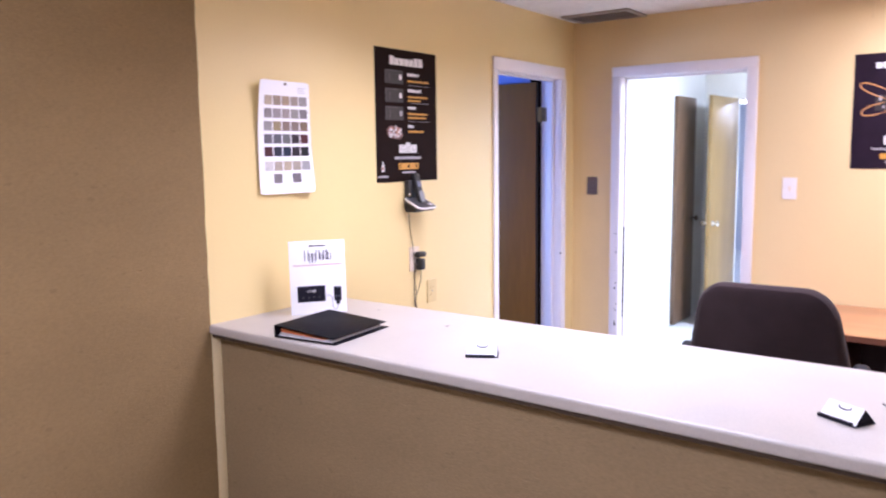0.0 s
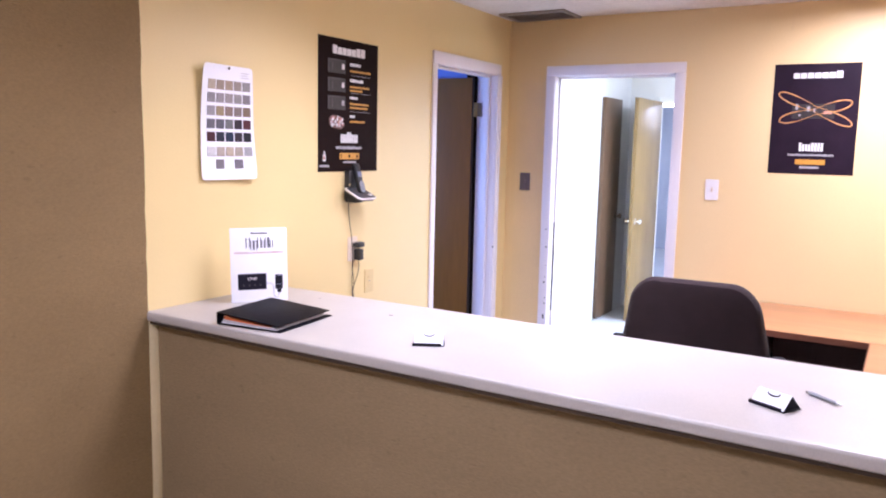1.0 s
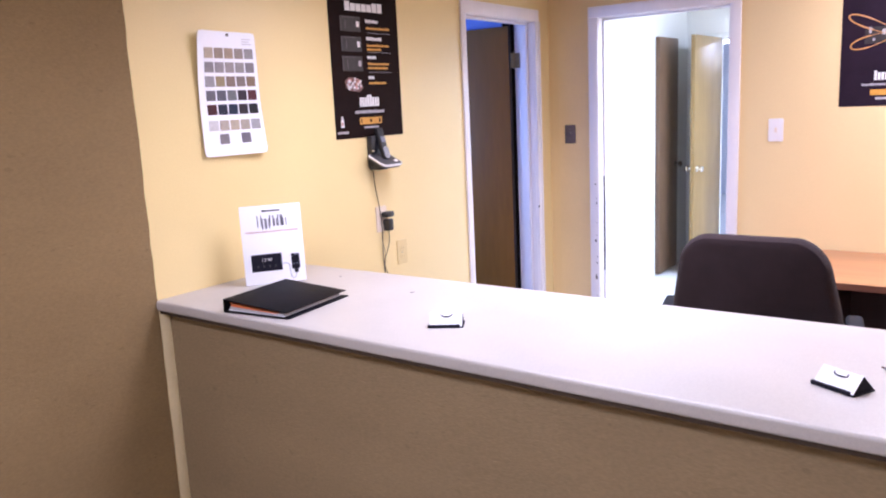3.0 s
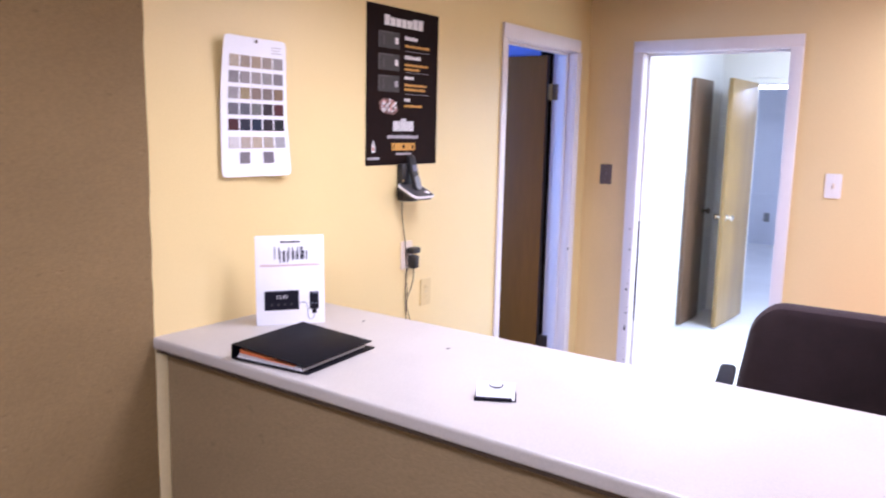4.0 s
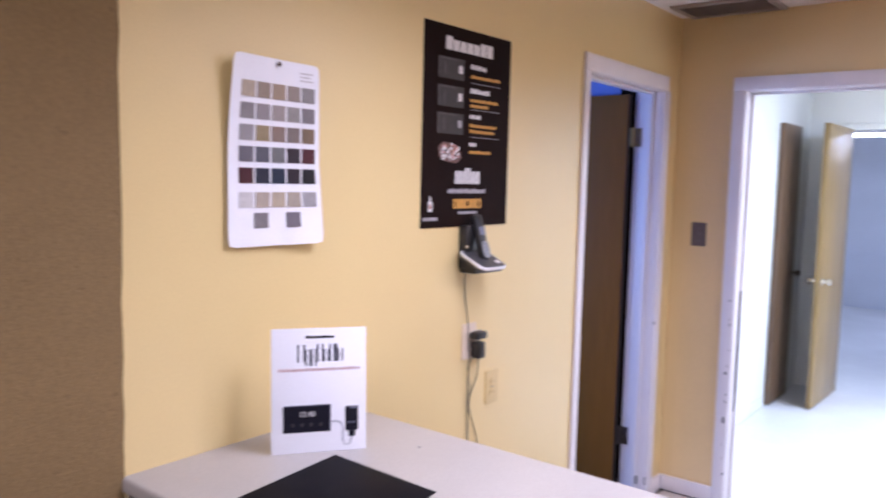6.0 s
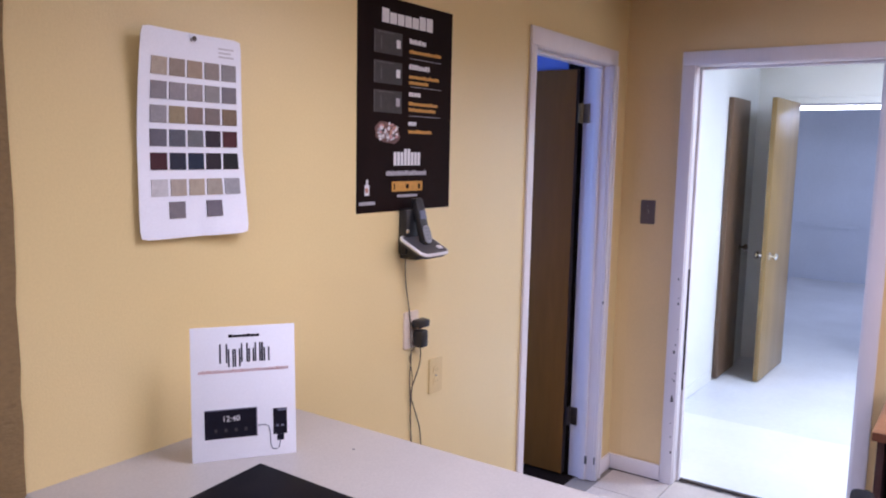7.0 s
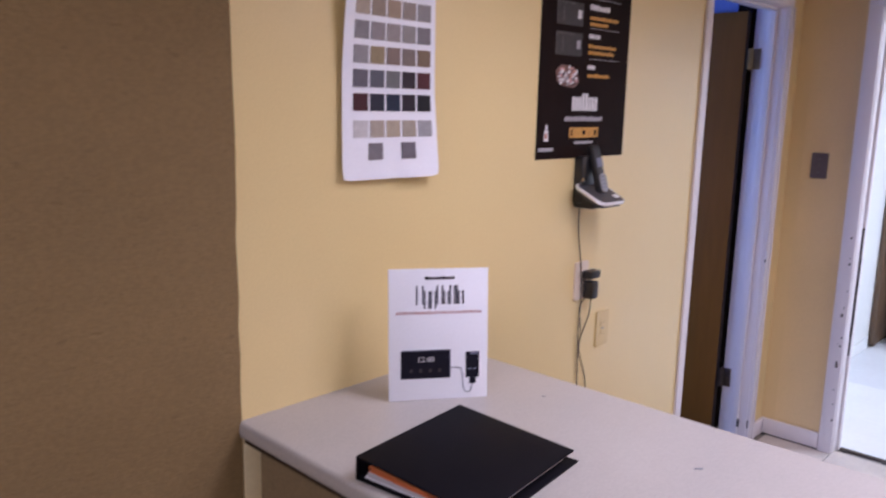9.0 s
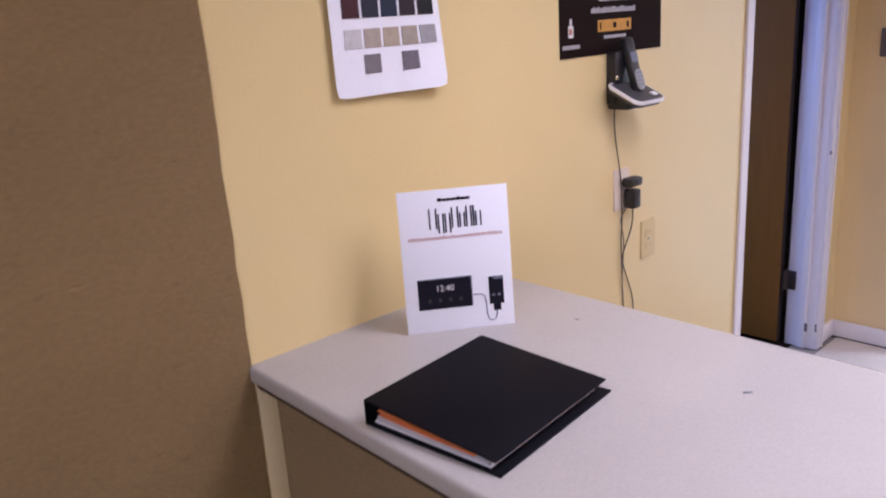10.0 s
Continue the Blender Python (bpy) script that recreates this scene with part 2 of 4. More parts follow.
INK_WHITE = material("white_ink", (0.74, 0.72, 0.72), 0.5, coarse=(40, 0.05), fine=(300, 0.05), bump=0)
INK_PALE = material("pale_grey_ink", (0.38, 0.36, 0.38), 0.5, coarse=(60, 0.15), fine=(300, 0.15), bump=0)
INK_AMBER = material("amber_ink", (0.56, 0.27, 0.035), 0.5, coarse=(60, 0.12), fine=(300, 0.1), bump=0)
INK_RED = material("salmon_ink", (0.52, 0.25, 0.17), 0.5, coarse=(80, 0.25), fine=(300, 0.15), bump=0)
INK_ROSE = material("rose_ink", (0.50, 0.27, 0.27), 0.5, coarse=(80, 0.15), fine=(300, 0.15), bump=0)
INK_DARK = material("dark_ink", (0.012, 0.011, 0.018), 0.5, spec=0.1, coarse=(40, 0.12), fine=(200, 0.1), bump=0)
INK_GREY = material("slate_ink", (0.15, 0.16, 0.22), 0.5, coarse=(60, 0.1), fine=(300, 0.1), bump=0)
INK_SLATE = material("faded_black_ink", (0.035, 0.036, 0.055), 0.5, spec=0.1, coarse=(60, 0.1), fine=(300, 0.1), bump=0)
INK_BROWN = material("brown_ink", (0.16, 0.075, 0.06), 0.5, coarse=(80, 0.3), fine=(300, 0.15), bump=0)
INK_FAINT = material("faint_grey_ink", (0.62, 0.60, 0.63), 0.6, coarse=(60, 0.05), fine=(300, 0.05), bump=0)
INK_DIM = material("dim_grey_ink", (0.085, 0.075, 0.075), 0.5, coarse=(60, 0.3), fine=(300, 0.15), bump=0)
# Charcoal print; also paints the shade on the first door's hinged edge.
INK_SHADE = material("charcoal_tone", (0.025, 0.020, 0.020), 0.45, coarse=(60, 0.3), fine=(200, 0.2), bump=0)
CORD = material("grey_cord", (0.11, 0.085, 0.06), 0.6, coarse=(30, 0.05), fine=(200, 0.05), bump=0)
TUBE = glowing("fluorescent_tube", (0.92, 0.96, 1.0), 9.0)


# ---- mesh helpers ----
def box(bm, lo, hi, bevel=0.0, segments=2, m=None):
    """A box between two corners, with rounded edges if wanted, optionally moved by m."""
    made = bmesh.ops.create_cube(bm, size=1.0)["verts"]
    c = [(a + b) / 2 for a, b in zip(lo, hi)]
    s = [abs(b - a) for a, b in zip(lo, hi)]
    for v in made:
        v.co = Vector((v.co.x * s[0] + c[0], v.co.y * s[1] + c[1], v.co.z * s[2] + c[2]))
    if bevel:
        edges = list({e for v in made for e in v.link_edges})
        out = bmesh.ops.bevel(bm, geom=edges, offset=bevel, segments=segments, profile=0.5, affect="EDGES")
        made = list({v for f in out["faces"] for v in f.verts} | {v for v in made if v.is_valid})
    if m is not None:
        bmesh.ops.transform(bm, matrix=m, verts=made)
    return made


def tube(bm, points, radius, sides=8, closed=False):
    """A round bar along a line of points; radius may be one number or one for each point."""
    pts = [Vector(p) for p in points]
    radii = radius if isinstance(radius, (list, tuple)) else [radius] * len(pts)
    rings = []
    for i, p in enumerate(pts):
        if closed:
            d = pts[(i + 1) % len(pts)] - pts[i - 1]
        else:
            d = pts[min(i + 1, len(pts) - 1)] - pts[max(i - 1, 0)]
        d.normalize()
        up = Vector((0, 0, 1)) if abs(d.z) < 0.9 else Vector((1, 0, 0))
        u = d.cross(up).normalized()
        v = d.cross(u).normalized()
        rings.append([bm.verts.new(p + radii[i] * (math.cos(a) * u + math.sin(a) * v)) for a in [2 * math.pi * k / sides for k in range(sides)]])
    n = len(rings)
    for i in range(n if closed else n - 1):
        a, b = rings[i], rings[(i + 1) % n]
        for k in range(sides):
            bm.faces.new((a[k], a[(k + 1) % sides], b[(k + 1) % sides], b[k]))
    if not closed:
        bm.faces.new(rings[0][::-1])
        bm.faces.new(rings[-1])


def slab(bm, outline, z0, z1):
    """An upright prism over a flat outline of (x, y)."""
    low = [bm.verts.new((x, y, z0)) for x, y in outline]
    top = [bm.verts.new((x, y, z1)) for x, y in outline]
    n = len(outline)
    bm.faces.new(low[::-1])
    bm.faces.new(top)
    for i in range(n):
        bm.faces.new((low[i], low[(i + 1) % n], top[(i + 1) % n], top[i]))


def rounded(w, h, r, x0=0.0, y0=0.0, steps=5):
    """The outline of a rectangle with rounded corners."""
    out = []
    for cx, cy, a0 in ((w - r, r, -90), (w - r, h - r, 0), (r, h - r, 90), (r, r, 180)):
        for k in range(steps + 1):
            a = radians(a0 + 90 * k / steps)
            out.append((x0 + cx + r * math.cos(a), y0 + cy + r * math.sin(a)))
    return out


def finish(name, bm, mat, smooth=True):
    bmesh.ops.recalc_face_normals(bm, faces=bm.faces)
    me = bpy.data.meshes.new(name)
    bm.to_mesh(me)
    bm.free()
    me.materials.append(mat)
    if smooth:
        for p in me.polygons:
            p.use_smooth = True
        me.set_sharp_from_angle(angle=radians(35))
    return new(name, me)


def part(name, bm, mat, parent, label="", m=None):
    """Links a bmesh as one mesh under a thing or under a part."""
    ob = finish(name, bm, mat)
    ob.parent = parent
    if m is not None:
        ob.matrix_basis = m
    return tagged(ob, label)


def thing(name, m, label, category, group=""):
    ob = new(name)
    ob.empty_display_size = 0.05
    ob.matrix_basis = m
    return tagged(ob, label, category, group)


def block(name, lo, hi, mat, parent=None, label="", bevel=0.0, m=None):
    bm = bmesh.new()
    box(bm, lo, hi, bevel)
    ob = finish(name, bm, mat)
    if parent is not None:
        ob.parent = parent
    if m is not None:
        ob.matrix_basis = m
    return tagged(ob, label)


def structure(name, boxes, mat, label, category):
    bm = bmesh.new()
    for lo, hi in boxes:
        box(bm, lo, hi)
    return tagged(finish(name, bm, mat, False), label, category, kind="structure")


# ---- the rooms ----
H = 2.39           # ceiling height
X_E = 4.3          # east wall of the office
Y_S = -3.6         # south wall of the lobby
Y_N = 2.955        # office side of the north wall
D1 = (1.993, 2.742, 2.016)     # first doorway: from y, to y, height
D2 = (0.311, 1.077, 2.021)    # second doorway: from x, to x, height
HALL_W = -0.075     # west wall of the hall
Y_P = 5.75         # partition at the hall's end
TONE_LINE = 4.08        # y where the hall floor turns from whiter to greyer
Y_F = 10.65        # far room's end wall

LEAN = 0.0172       # bends the west wall out of square north of y = 1.3, to fit the view


def out_of_square(ob):
    """Bends an object on the west wall to that wall's line, as fitted to the camera's view."""
    for v in ob.data.vertices:
        v.co.x -= LEAN * max(0.0, v.co.y - 1.3)
    return ob


wall_west = structure("wall_west", [((-0.12, Y_S, 0), (0, 1.3, H)), ((-0.12, 1.3, 0), (0, D1[0] - 0.012, H)), ((-0.12, D1[0] - 0.012, D1[2] + 0.012), (0, D1[1] + 0.012, H)),
          ((-0.12, D1[1] + 0.012, 0), (0, Y_N, H))], YELLOW, "yellow painted office wall with a satin sheen", "wall")
out_of_square(wall_west)
wall_north = structure("wall_north", [((-0.16, Y_N, 0), (D2[0] - 0.012, Y_N + 0.12, H)), ((D2[0] - 0.012, Y_N, D2[2] + 0.012), (D2[1] + 0.012, Y_N + 0.12, H)),
          ((D2[1] + 0.012, Y_N, 0), (X_E + 0.12, Y_N + 0.12, H))], PEACH, "peach-yellow wall with a doorway to the hall", "wall")
structure("wall_east", [((X_E, Y_S, 0), (X_E + 0.12, Y_N, H))], YELLOW, "plain yellow painted wall closing the office", "wall")
structure("wall_south", [((-0.12, Y_S - 0.12, 0), (X_E + 0.12, Y_S, H))], BROWN, "brown covered wall closing the lobby", "wall")
structure("ceiling", [((-0.12, Y_S - 0.12, H), (X_E + 0.12, Y_N + 0.12, H + 0.08))], CEIL, "white textured office ceiling", "ceiling")
structure("floor", [((-0.12, Y_S - 0.12, -0.1), (X_E + 0.12, Y_N + 0.085, -0.006))], GROUT, "grey grout bed under beige floor tiles", "floor")
# the covering on the lobby's part of the west wall, with a slightly wavy cut edge
bm = bmesh.new()
n = 40
zs = [H * k / n for k in range(n + 1)]
edge = [-0.008 + 0.005 * noise.noise(Vector((0, 0, z * 3.1))) + 0.003 * noise.noise(Vector((5, 0, z * 17))) for z in zs]
back = [bm.verts.new((0.0005, e, z)) for e, z in zip(edge, zs)]
front = [bm.verts.new((0.004, e, z)) for e, z in zip(edge, zs)]
far = [bm.verts.new((0.004, Y_S, z)) for z in zs]
for k in range(n):
    bm.faces.new((back[k], back[k + 1], front[k + 1], front[k]))
    bm.faces.new((front[k], front[k + 1], far[k + 1], far[k]))
covering = tagged(finish("wallcovering", bm, BROWN, False), "brown woven-look wallcovering with a ragged cut edge", "wallcovering", kind="structure")
# Paler tone over a rectangle of wall, from baseboard to door-head height.
block("pale_patch", (0.036, Y_N - 0.0015, 0.095), (0.246, Y_N + 0.001, 1.988), PALE, wall_north, "paler patch beside the door")

block("paint_drip", (1.700, Y_N - 0.0012, 2.235), (1.712, Y_N + 0.001, 2.350), PALE, wall_north, "faint paint run above the poster", 0.0004)

# hall, far room and side room
structure("wall_hall_west", [((HALL_W - 0.1, Y_N + 0.12, 0), (HALL_W, Y_P, H))], HALL_WALL, "bright white hall wall", "wall")
structure("wall_hall_east", [((3.2, Y_N + 0.12, 0), (3.3, Y_P, H))], HALL_WALL, "plain white wall closing the hall", "wall")
structure("wall_partition", [((-3.0, Y_P, 0), (0.215, Y_P + 0.1, H)), ((0.215, Y_P, 2.020), (1.09, Y_P + 0.1, H)), ((1.09, Y_P, 0), (3.3, Y_P + 0.1, H))],
          HALL_WALL, "white partition with a doorway to the far room", "wall")
structure("wall_far", [((-3.0, Y_F, 0), (3.3, Y_F + 0.1, H))], FAR_WALL, "pale bluish end wall of the far room", "wall")
structure("wall_far_sides", [((-3.1, Y_P, 0), (-3.0, Y_F + 0.1, H)), ((3.3, Y_P, 0), (3.4, Y_F + 0.1, H))], FAR_WALL, "pale side walls of the far room", "wall")
# Hall vinyl in two tones: whiter near the doorway, greyer beyond.
structure("floor_hall_near", [((HALL_W - 0.1, Y_N + 0.085, -0.1), (3.3, TONE_LINE, 0.0))], HALL_FLOOR, "whiter part of the vinyl hall floor, inside the doorway", "floor")
structure("floor_hall", [((HALL_W - 0.1, TONE_LINE, -0.1), (3.3, Y_P + 0.05, -0.001)), ((-3.1, Y_P + 0.05, -0.1), (3.4, Y_F + 0.1, -0.001))], HALL_FLOOR_B,
          "greyer part of the vinyl hall floor", "floor")
structure("ceiling_hall", [((HALL_W - 0.1, Y_N + 0.12, H), (3.3, Y_P + 0.1, H + 0.08)), ((-3.1, Y_P + 0.1, H), (3.4, Y_F + 0.1, H + 0.08))], CEIL, "white hall ceiling", "ceiling")
# North side set tight to the open leaf, keeping blue light out of the gap.
structure("wall_side_room", [((-2.6, 0.4, 0), (-2.5, 3.06, H)), ((-2.5, 0.3, 0), (-0.12, 0.4, H)), ((-2.5, D1[1] + 0.004, 0), (-0.24, D1[1] + 0.12, H))], BLUE_WALL, "blue side room walls", "wall")
# Gap at the hinge: its shade is put in as near-black colour.
structure("hinge_gap_shade", [((-0.24, D1[1] + 0.012, 0), (-0.17, D1[1] + 0.12, H))], NEAR_BLACK, "near-black strip standing for the shaded gap behind the hinged door edge", "wall")
structure("floor_side_room", [((-2.6, 0.3, -0.1), (-0.12, 3.06, -0.002))], NEAR_BLACK, "blackish floor of the side room", "floor")
structure("ceiling_side_room", [((-2.6, 0.3, H), (-0.12, 3.06, H + 0.08))], BLUE_WALL, "bluish ceiling of the side room", "ceiling")
block("chair_rail", (-3.0, Y_F - 0.02, 0.70), (3.3, Y_F, 0.745), FAR_WALL)
tagged(bpy.data.objects["chair_rail"], "pale rail along the far wall", "trim", kind="structure")


# ---- doors ----
def knob(parent, x, y, z, direction, mat):
    """A round door knob with its rose, standing out along direction (in the leaf's own axes)."""
    bm = bmesh.new()
    profile = ((0.0, 0.027), (0.006, 0.027), (0.009, 0.011), (0.028, 0.010), (0.034, 0.020), (0.045, 0.026), (0.056, 0.022), (0.061, 0.010))
    d = Vector(direction)
    tube(bm, [Vector((x, y, z)) + d * a for a, _ in profile], [r for _, r in profile], 16)
    return part("knob", bm, mat, parent, "round worn metal knob")


def hinge(parent, x, y, z, mat):
    bm = bmesh.new()
    box(bm, (x - 0.004, y - 0.004, z - 0.045), (x + 0.034, y + 0.001, z + 0.045), 0.001)
    box(bm, (x - 0.010, y - 0.036, z - 0.045), (x - 0.006, y - 0.006, z + 0.045), 0.001)
    tube(bm, [(x - 0.006, y - 0.006, z - 0.048), (x - 0.006, y - 0.006, z + 0.048)], 0.007, 10)
    return part("hinge", bm, mat, parent, "metal butt hinge")


# first doorway, in the west wall
door_1 = tagged(new("door_1"), "white painted door frame with a dark wooden door standing open", "door", kind="structure")
y0, y1, z1 = D1
for name, lo, hi in (("jamb", (-0.128, y0 - 0.012, 0), (0.004, y0, z1)), ("jamb", (-0.128, y1, 0), (0.004, y1 + 0.012, z1)), ("head_jamb", (-0.128, y0 - 0.012, z1), (0.004, y1 + 0.012, z1 + 0.012)),
                     ("casing", (0.0, y0 - 0.052, 0), (0.011, y0 - 0.004, z1 + 0.004)), ("casing", (0.0, y1 + 0.004, 0), (0.016, y1 + 0.066, z1 + 0.004)),
                     ("head_casing", (0.0, y0 - 0.052, z1 + 0.004), (0.013, y1 + 0.066, z1 + 0.074)),
                     ("casing_bead", (0.016, y1 + 0.008, 0), (0.021, y1 + 0.022, z1 + 0.004)), ("casing_bead", (0.016, y1 + 0.046, 0), (0.022, y1 + 0.064, z1 + 0.004)),
                     ("stop", (-0.07, y1 - 0.012, 0), (-0.035, y1, z1 - 0.012)), ("stop", (-0.07, y0, 0), (-0.035, y0 + 0.012, z1 - 0.012)), ("head_stop", (-0.07, y0, z1 - 0.012), (-0.035, y1, z1))):
    out_of_square(block(name, lo, hi, TRIM, door_1, "", 0.003))
leaf = block("door_leaf", (-0.905, y1 - 0.036, 0.012), (-0.175, y1 - 0.001, z1 - 0.010), DARK_WOOD, door_1, "dark stained flush wooden door", 0.002)
# Shade on the leaf's hinged edge, put in as a thin charcoal strip.
block("dark_edge_strip", (-0.1755, y1 - 0.034, 0.014), (-0.1735, y1 - 0.003, z1 - 0.012), INK_SHADE, leaf, "charcoal strip standing for shade on the door edge")
for z, mat in ((1.80, BRASS), (0.312, BRONZE)):
    hinge(door_1, -0.150, y1 - 0.001, z, mat)
knob(leaf, -0.84, y1 - 0.036, 0.95, (0, -1, 0), BRASS)
block("strike_mark", (-0.012, y1 + 0.003, 0.893), (-0.0085, y1 + 0.010, 0.908), SCUFF_AND_SHADE, door_1, "small dark nick in the paint")
block("strike_mark", (-0.062, y1 - 0.0128, 0.085), (-0.050, y1 - 0.012, 0.125), SCUFF_AND_SHADE, door_1)
block("strike_mark", (-0.022, y1 + 0.0032, 0.085), (-0.014, y1 + 0.0042, 0.125), SCUFF_AND_SHADE, door_1)

# second doorway, in the north wall, with no leaf
door_2 = tagged(new("door_2"), "white painted empty door frame with scuffed paint", "door frame", kind="structure")
x0, x1, z2 = D2
ya, yb = Y_N, Y_N + 0.12
for name, lo, hi in (("jamb", (x0 - 0.012, ya - 0.004, 0), (x0, yb + 0.004, z2)), ("jamb", (x1, ya - 0.004, 0), (x1 + 0.012, yb + 0.004, z2)), ("head_jamb", (x0 - 0.012, ya - 0.004, z2), (x1 + 0.012, yb + 0.004, z2 + 0.012)),
                     ("casing", (x0 - 0.064, ya - 0.016, 0), (x0 - 0.004, ya, z2 + 0.004)), ("casing", (x1 + 0.004, ya - 0.016, 0), (x1 + 0.064, ya, z2 + 0.004)),
                     ("head_casing", (x0 - 0.064, ya - 0.017, z2 + 0.004), (x1 + 0.064, ya, z2 + 0.066)),
                     ("stop", (x0, ya + 0.05, 0), (x0 + 0.012, ya + 0.08, z2 - 0.012)), ("stop", (x1 - 0.012, ya + 0.05, 0), (x1, ya + 0.08, z2 - 0.012)), ("head_stop", (x0, ya + 0.05, z2 - 0.012), (x1, ya + 0.08, z2))):
    block(name, lo, hi, TRIM, door_2, "", 0.003)
for z, s in ((0.42, 0.02), (0.44, 0.012), (0.52, 0.010), (0.56, 0.008), (0.90, 0.012), (0.93, 0.006), (0.53, 0.006), (0.16, 0.012), (0.24, 0.007), (0.31, 0.006), (0.66, 0.016), (0.70, 0.008), (0.78, 0.006), (1.02, 0.010)):
    x = x0 - 0.012 - 0.02 * random.random()
    block("scuff", (x, ya - 0.0168, z), (x + s * 0.6, ya - 0.0158, z + s), SCUFF_AND_SHADE, door_2, "chipped dark spot in the paint")
# Dark strip on the stop's front face, in four pieces of varied width.
for xa, xb, za, zb in ((0.0015, 0.0075, 0.47, 0.56), (0.001, 0.0095, 0.56, 0.80), (0.002, 0.0105, 0.80, 0.93), (0.001, 0.0085, 0.93, 1.068)):
    block("stop_strip", (x0 + xa, ya + 0.0488, za), (x0 + xb, ya + 0.0515, zb), INK_SHADE, door_2, "dark strip along the door stop")
strip = tagged(block("threshold", (x0 - 0.012, Y_N + 0.072, -0.004), (x1 + 0.012, Y_N + 0.098, 0.006), BRONZE, None, "", 0.002), "thin dark metal strip between two floors", "threshold", kind="structure")
for k in range(16):
    x = x0 + 0.01 + 0.035 * k + 0.02 * random.random()
    y = Y_N + 0.060 + 0.012 * random.random()
    block("dirt_fleck", (x, y, -0.004), (x + 0.008 + 0.02 * random.random(), y + 0.004 + 0.006 * random.random(), 0.0012), SCUFF_AND_SHADE, strip, "dark worn spot")
tagged(block("baseboard", (-0.028, Y_N - 0.014, 0.007), (x0 - 0.066, Y_N, 0.084), TRIM, None, "", 0.003), "white painted baseboard beside the doorway", "baseboard", kind="structure")
tagged(block("baseboard", (x1 + 0.066, Y_N - 0.014, 0), (X_E, Y_N, 0.092), TRIM, None, "", 0.003), "white painted baseboard along the wall", "baseboard", kind="structure")
tagged(block("baseboard", (-0.028, D1[1] + 0.068, 0.007), (-0.012, Y_N - 0.015, 0.084), TRIM, None, "", 0.003), "short white baseboard in the corner", "baseboard", kind="structure")
# Shade of the gap under the baseboard, put in as a dark strip.
tagged(block("baseboard_gap_shade", (-0.028, Y_N - 0.010, -0.004), (x0 - 0.066, Y_N, 0.007), SCUFF_AND_SHADE, None), "dark strip standing for the shaded gap under the baseboard", "trim", kind="structure")
tagged(block("baseboard", (HALL_W, Y_N + 0.125, 0), (HALL_W + 0.012, 4.90, 0.08), HALL_WALL, None, "", 0.003), "white baseboard of the hall", "baseboard", kind="structure")

# doors at the end of the hall
door_3 = tagged(new("door_3"), "dark brown wooden door resting flat beside the hall wall", "door", kind="structure")
leaf = block("door_leaf", (HALL_W + 0.004, 4.93, 0.012), (HALL_W + 0.039, 5.38, 2.022), DIM_WOOD, door_3, "", 0.002)
knob(leaf, HALL_W + 0.039, 5.32, 0.94, (1, 0, 0), BRONZE)
door_4 = tagged(new("door_4"), "golden oak door standing open into the hall", "door", kind="structure")
ang = math.degrees(math.atan2(5.72 - 5.03, 0.205 - 0.190))
swing = pose(0.190, 5.03, 0, 0, 0, ang)
leaf = block("door_leaf", (0, -0.035, 0.012), (0.70, 0, 2.022), OAK, door_4, "golden oak veneered flush door", 0.002, swing)
knob(leaf, 0.06, -0.035, 0.918, (0, -1, 0), CHROME)
knob(leaf, 0.06, 0.0, 0.918, (0, 1, 0), CHROME)
for name, lo, hi in (("casing", (0.155, Y_P - 0.014, 0), (0.217, Y_P, 2.06)), ("casing", (1.088, Y_P - 0.014, 0), (1.15, Y_P, 2.06)), ("head_casing", (0.155, Y_P - 0.008, 2.06), (1.15, Y_P, 2.072))):
    block(name, lo, hi, HALL_WALL, door_4, "", 0.003)

# fluorescent fitting of the far room
lamp = thing("fluorescent_light", pose(-0.2, 9.2, 2.155), "long white fluorescent tube fitting hung below the ceiling", "ceiling light")
block("housing", (-1.8, -0.07, 0.05), (1.8, 0.07, 0.10), WHITE_PL, lamp, "white metal housing", 0.006)
for y in (-0.035, 0.035):
    bm = bmesh.new()
    tube(bm, [(-1.77, y, 0.03), (1.77, y, 0.03)], 0.019, 12)
    part("tube", bm, TUBE, lamp, "lit fluorescent tube")
for x in (-1.3, 1.3):
    bm = bmesh.new()
    tube(bm, [(x, 0, 0.10), (x, 0, H - 2.155)], 0.006, 8)
    part("hanger", bm, SILVER, lamp)

# ceiling vent in the corner
vent = thing("ceiling_vent", pose(0.03, 2.655, H), "taupe slatted ceiling vent in the corner", "vent")
for lo, hi in (((0, 0, -0.012), (0.44, 0.03, 0)), ((0, 0.26, -0.012), (0.44, 0.29, 0)), ((0, 0.03, -0.012), (0.03, 0.26, 0)), ((0.41, 0.03, -0.012), (0.44, 0.26, 0))):
    block("frame_bar", lo, hi, VENT, vent, "", 0.002)
block("backing", (0.03, 0.03, -0.002), (0.41, 0.26, -0.0005), TAUPE, vent)
for k in range(9):
    block("slat", (0.03, -0.010, -0.001), (0.41, 0.010, 0.001), VENT, vent, "", 0.0, pose(0, 0.045 + 0.025 * k, -0.007, 28))


# ---- plates and outlets ----
def wall_plate(name, m, w, h, mat, label, category):
    """A plate on a wall: x to the right, z up, y out of the wall towards -y."""
    p = thing(name, m, label, category)
    bm = bmesh.new()
    slab(bm, rounded(w, h, 0.006, -w / 2, -h / 2), 0, 0.0055)
    bmesh.ops.transform(bm, matrix=pose(0, 0, 0, 90), verts=bm.verts)
    part("plate", bm, mat, p)
    return p


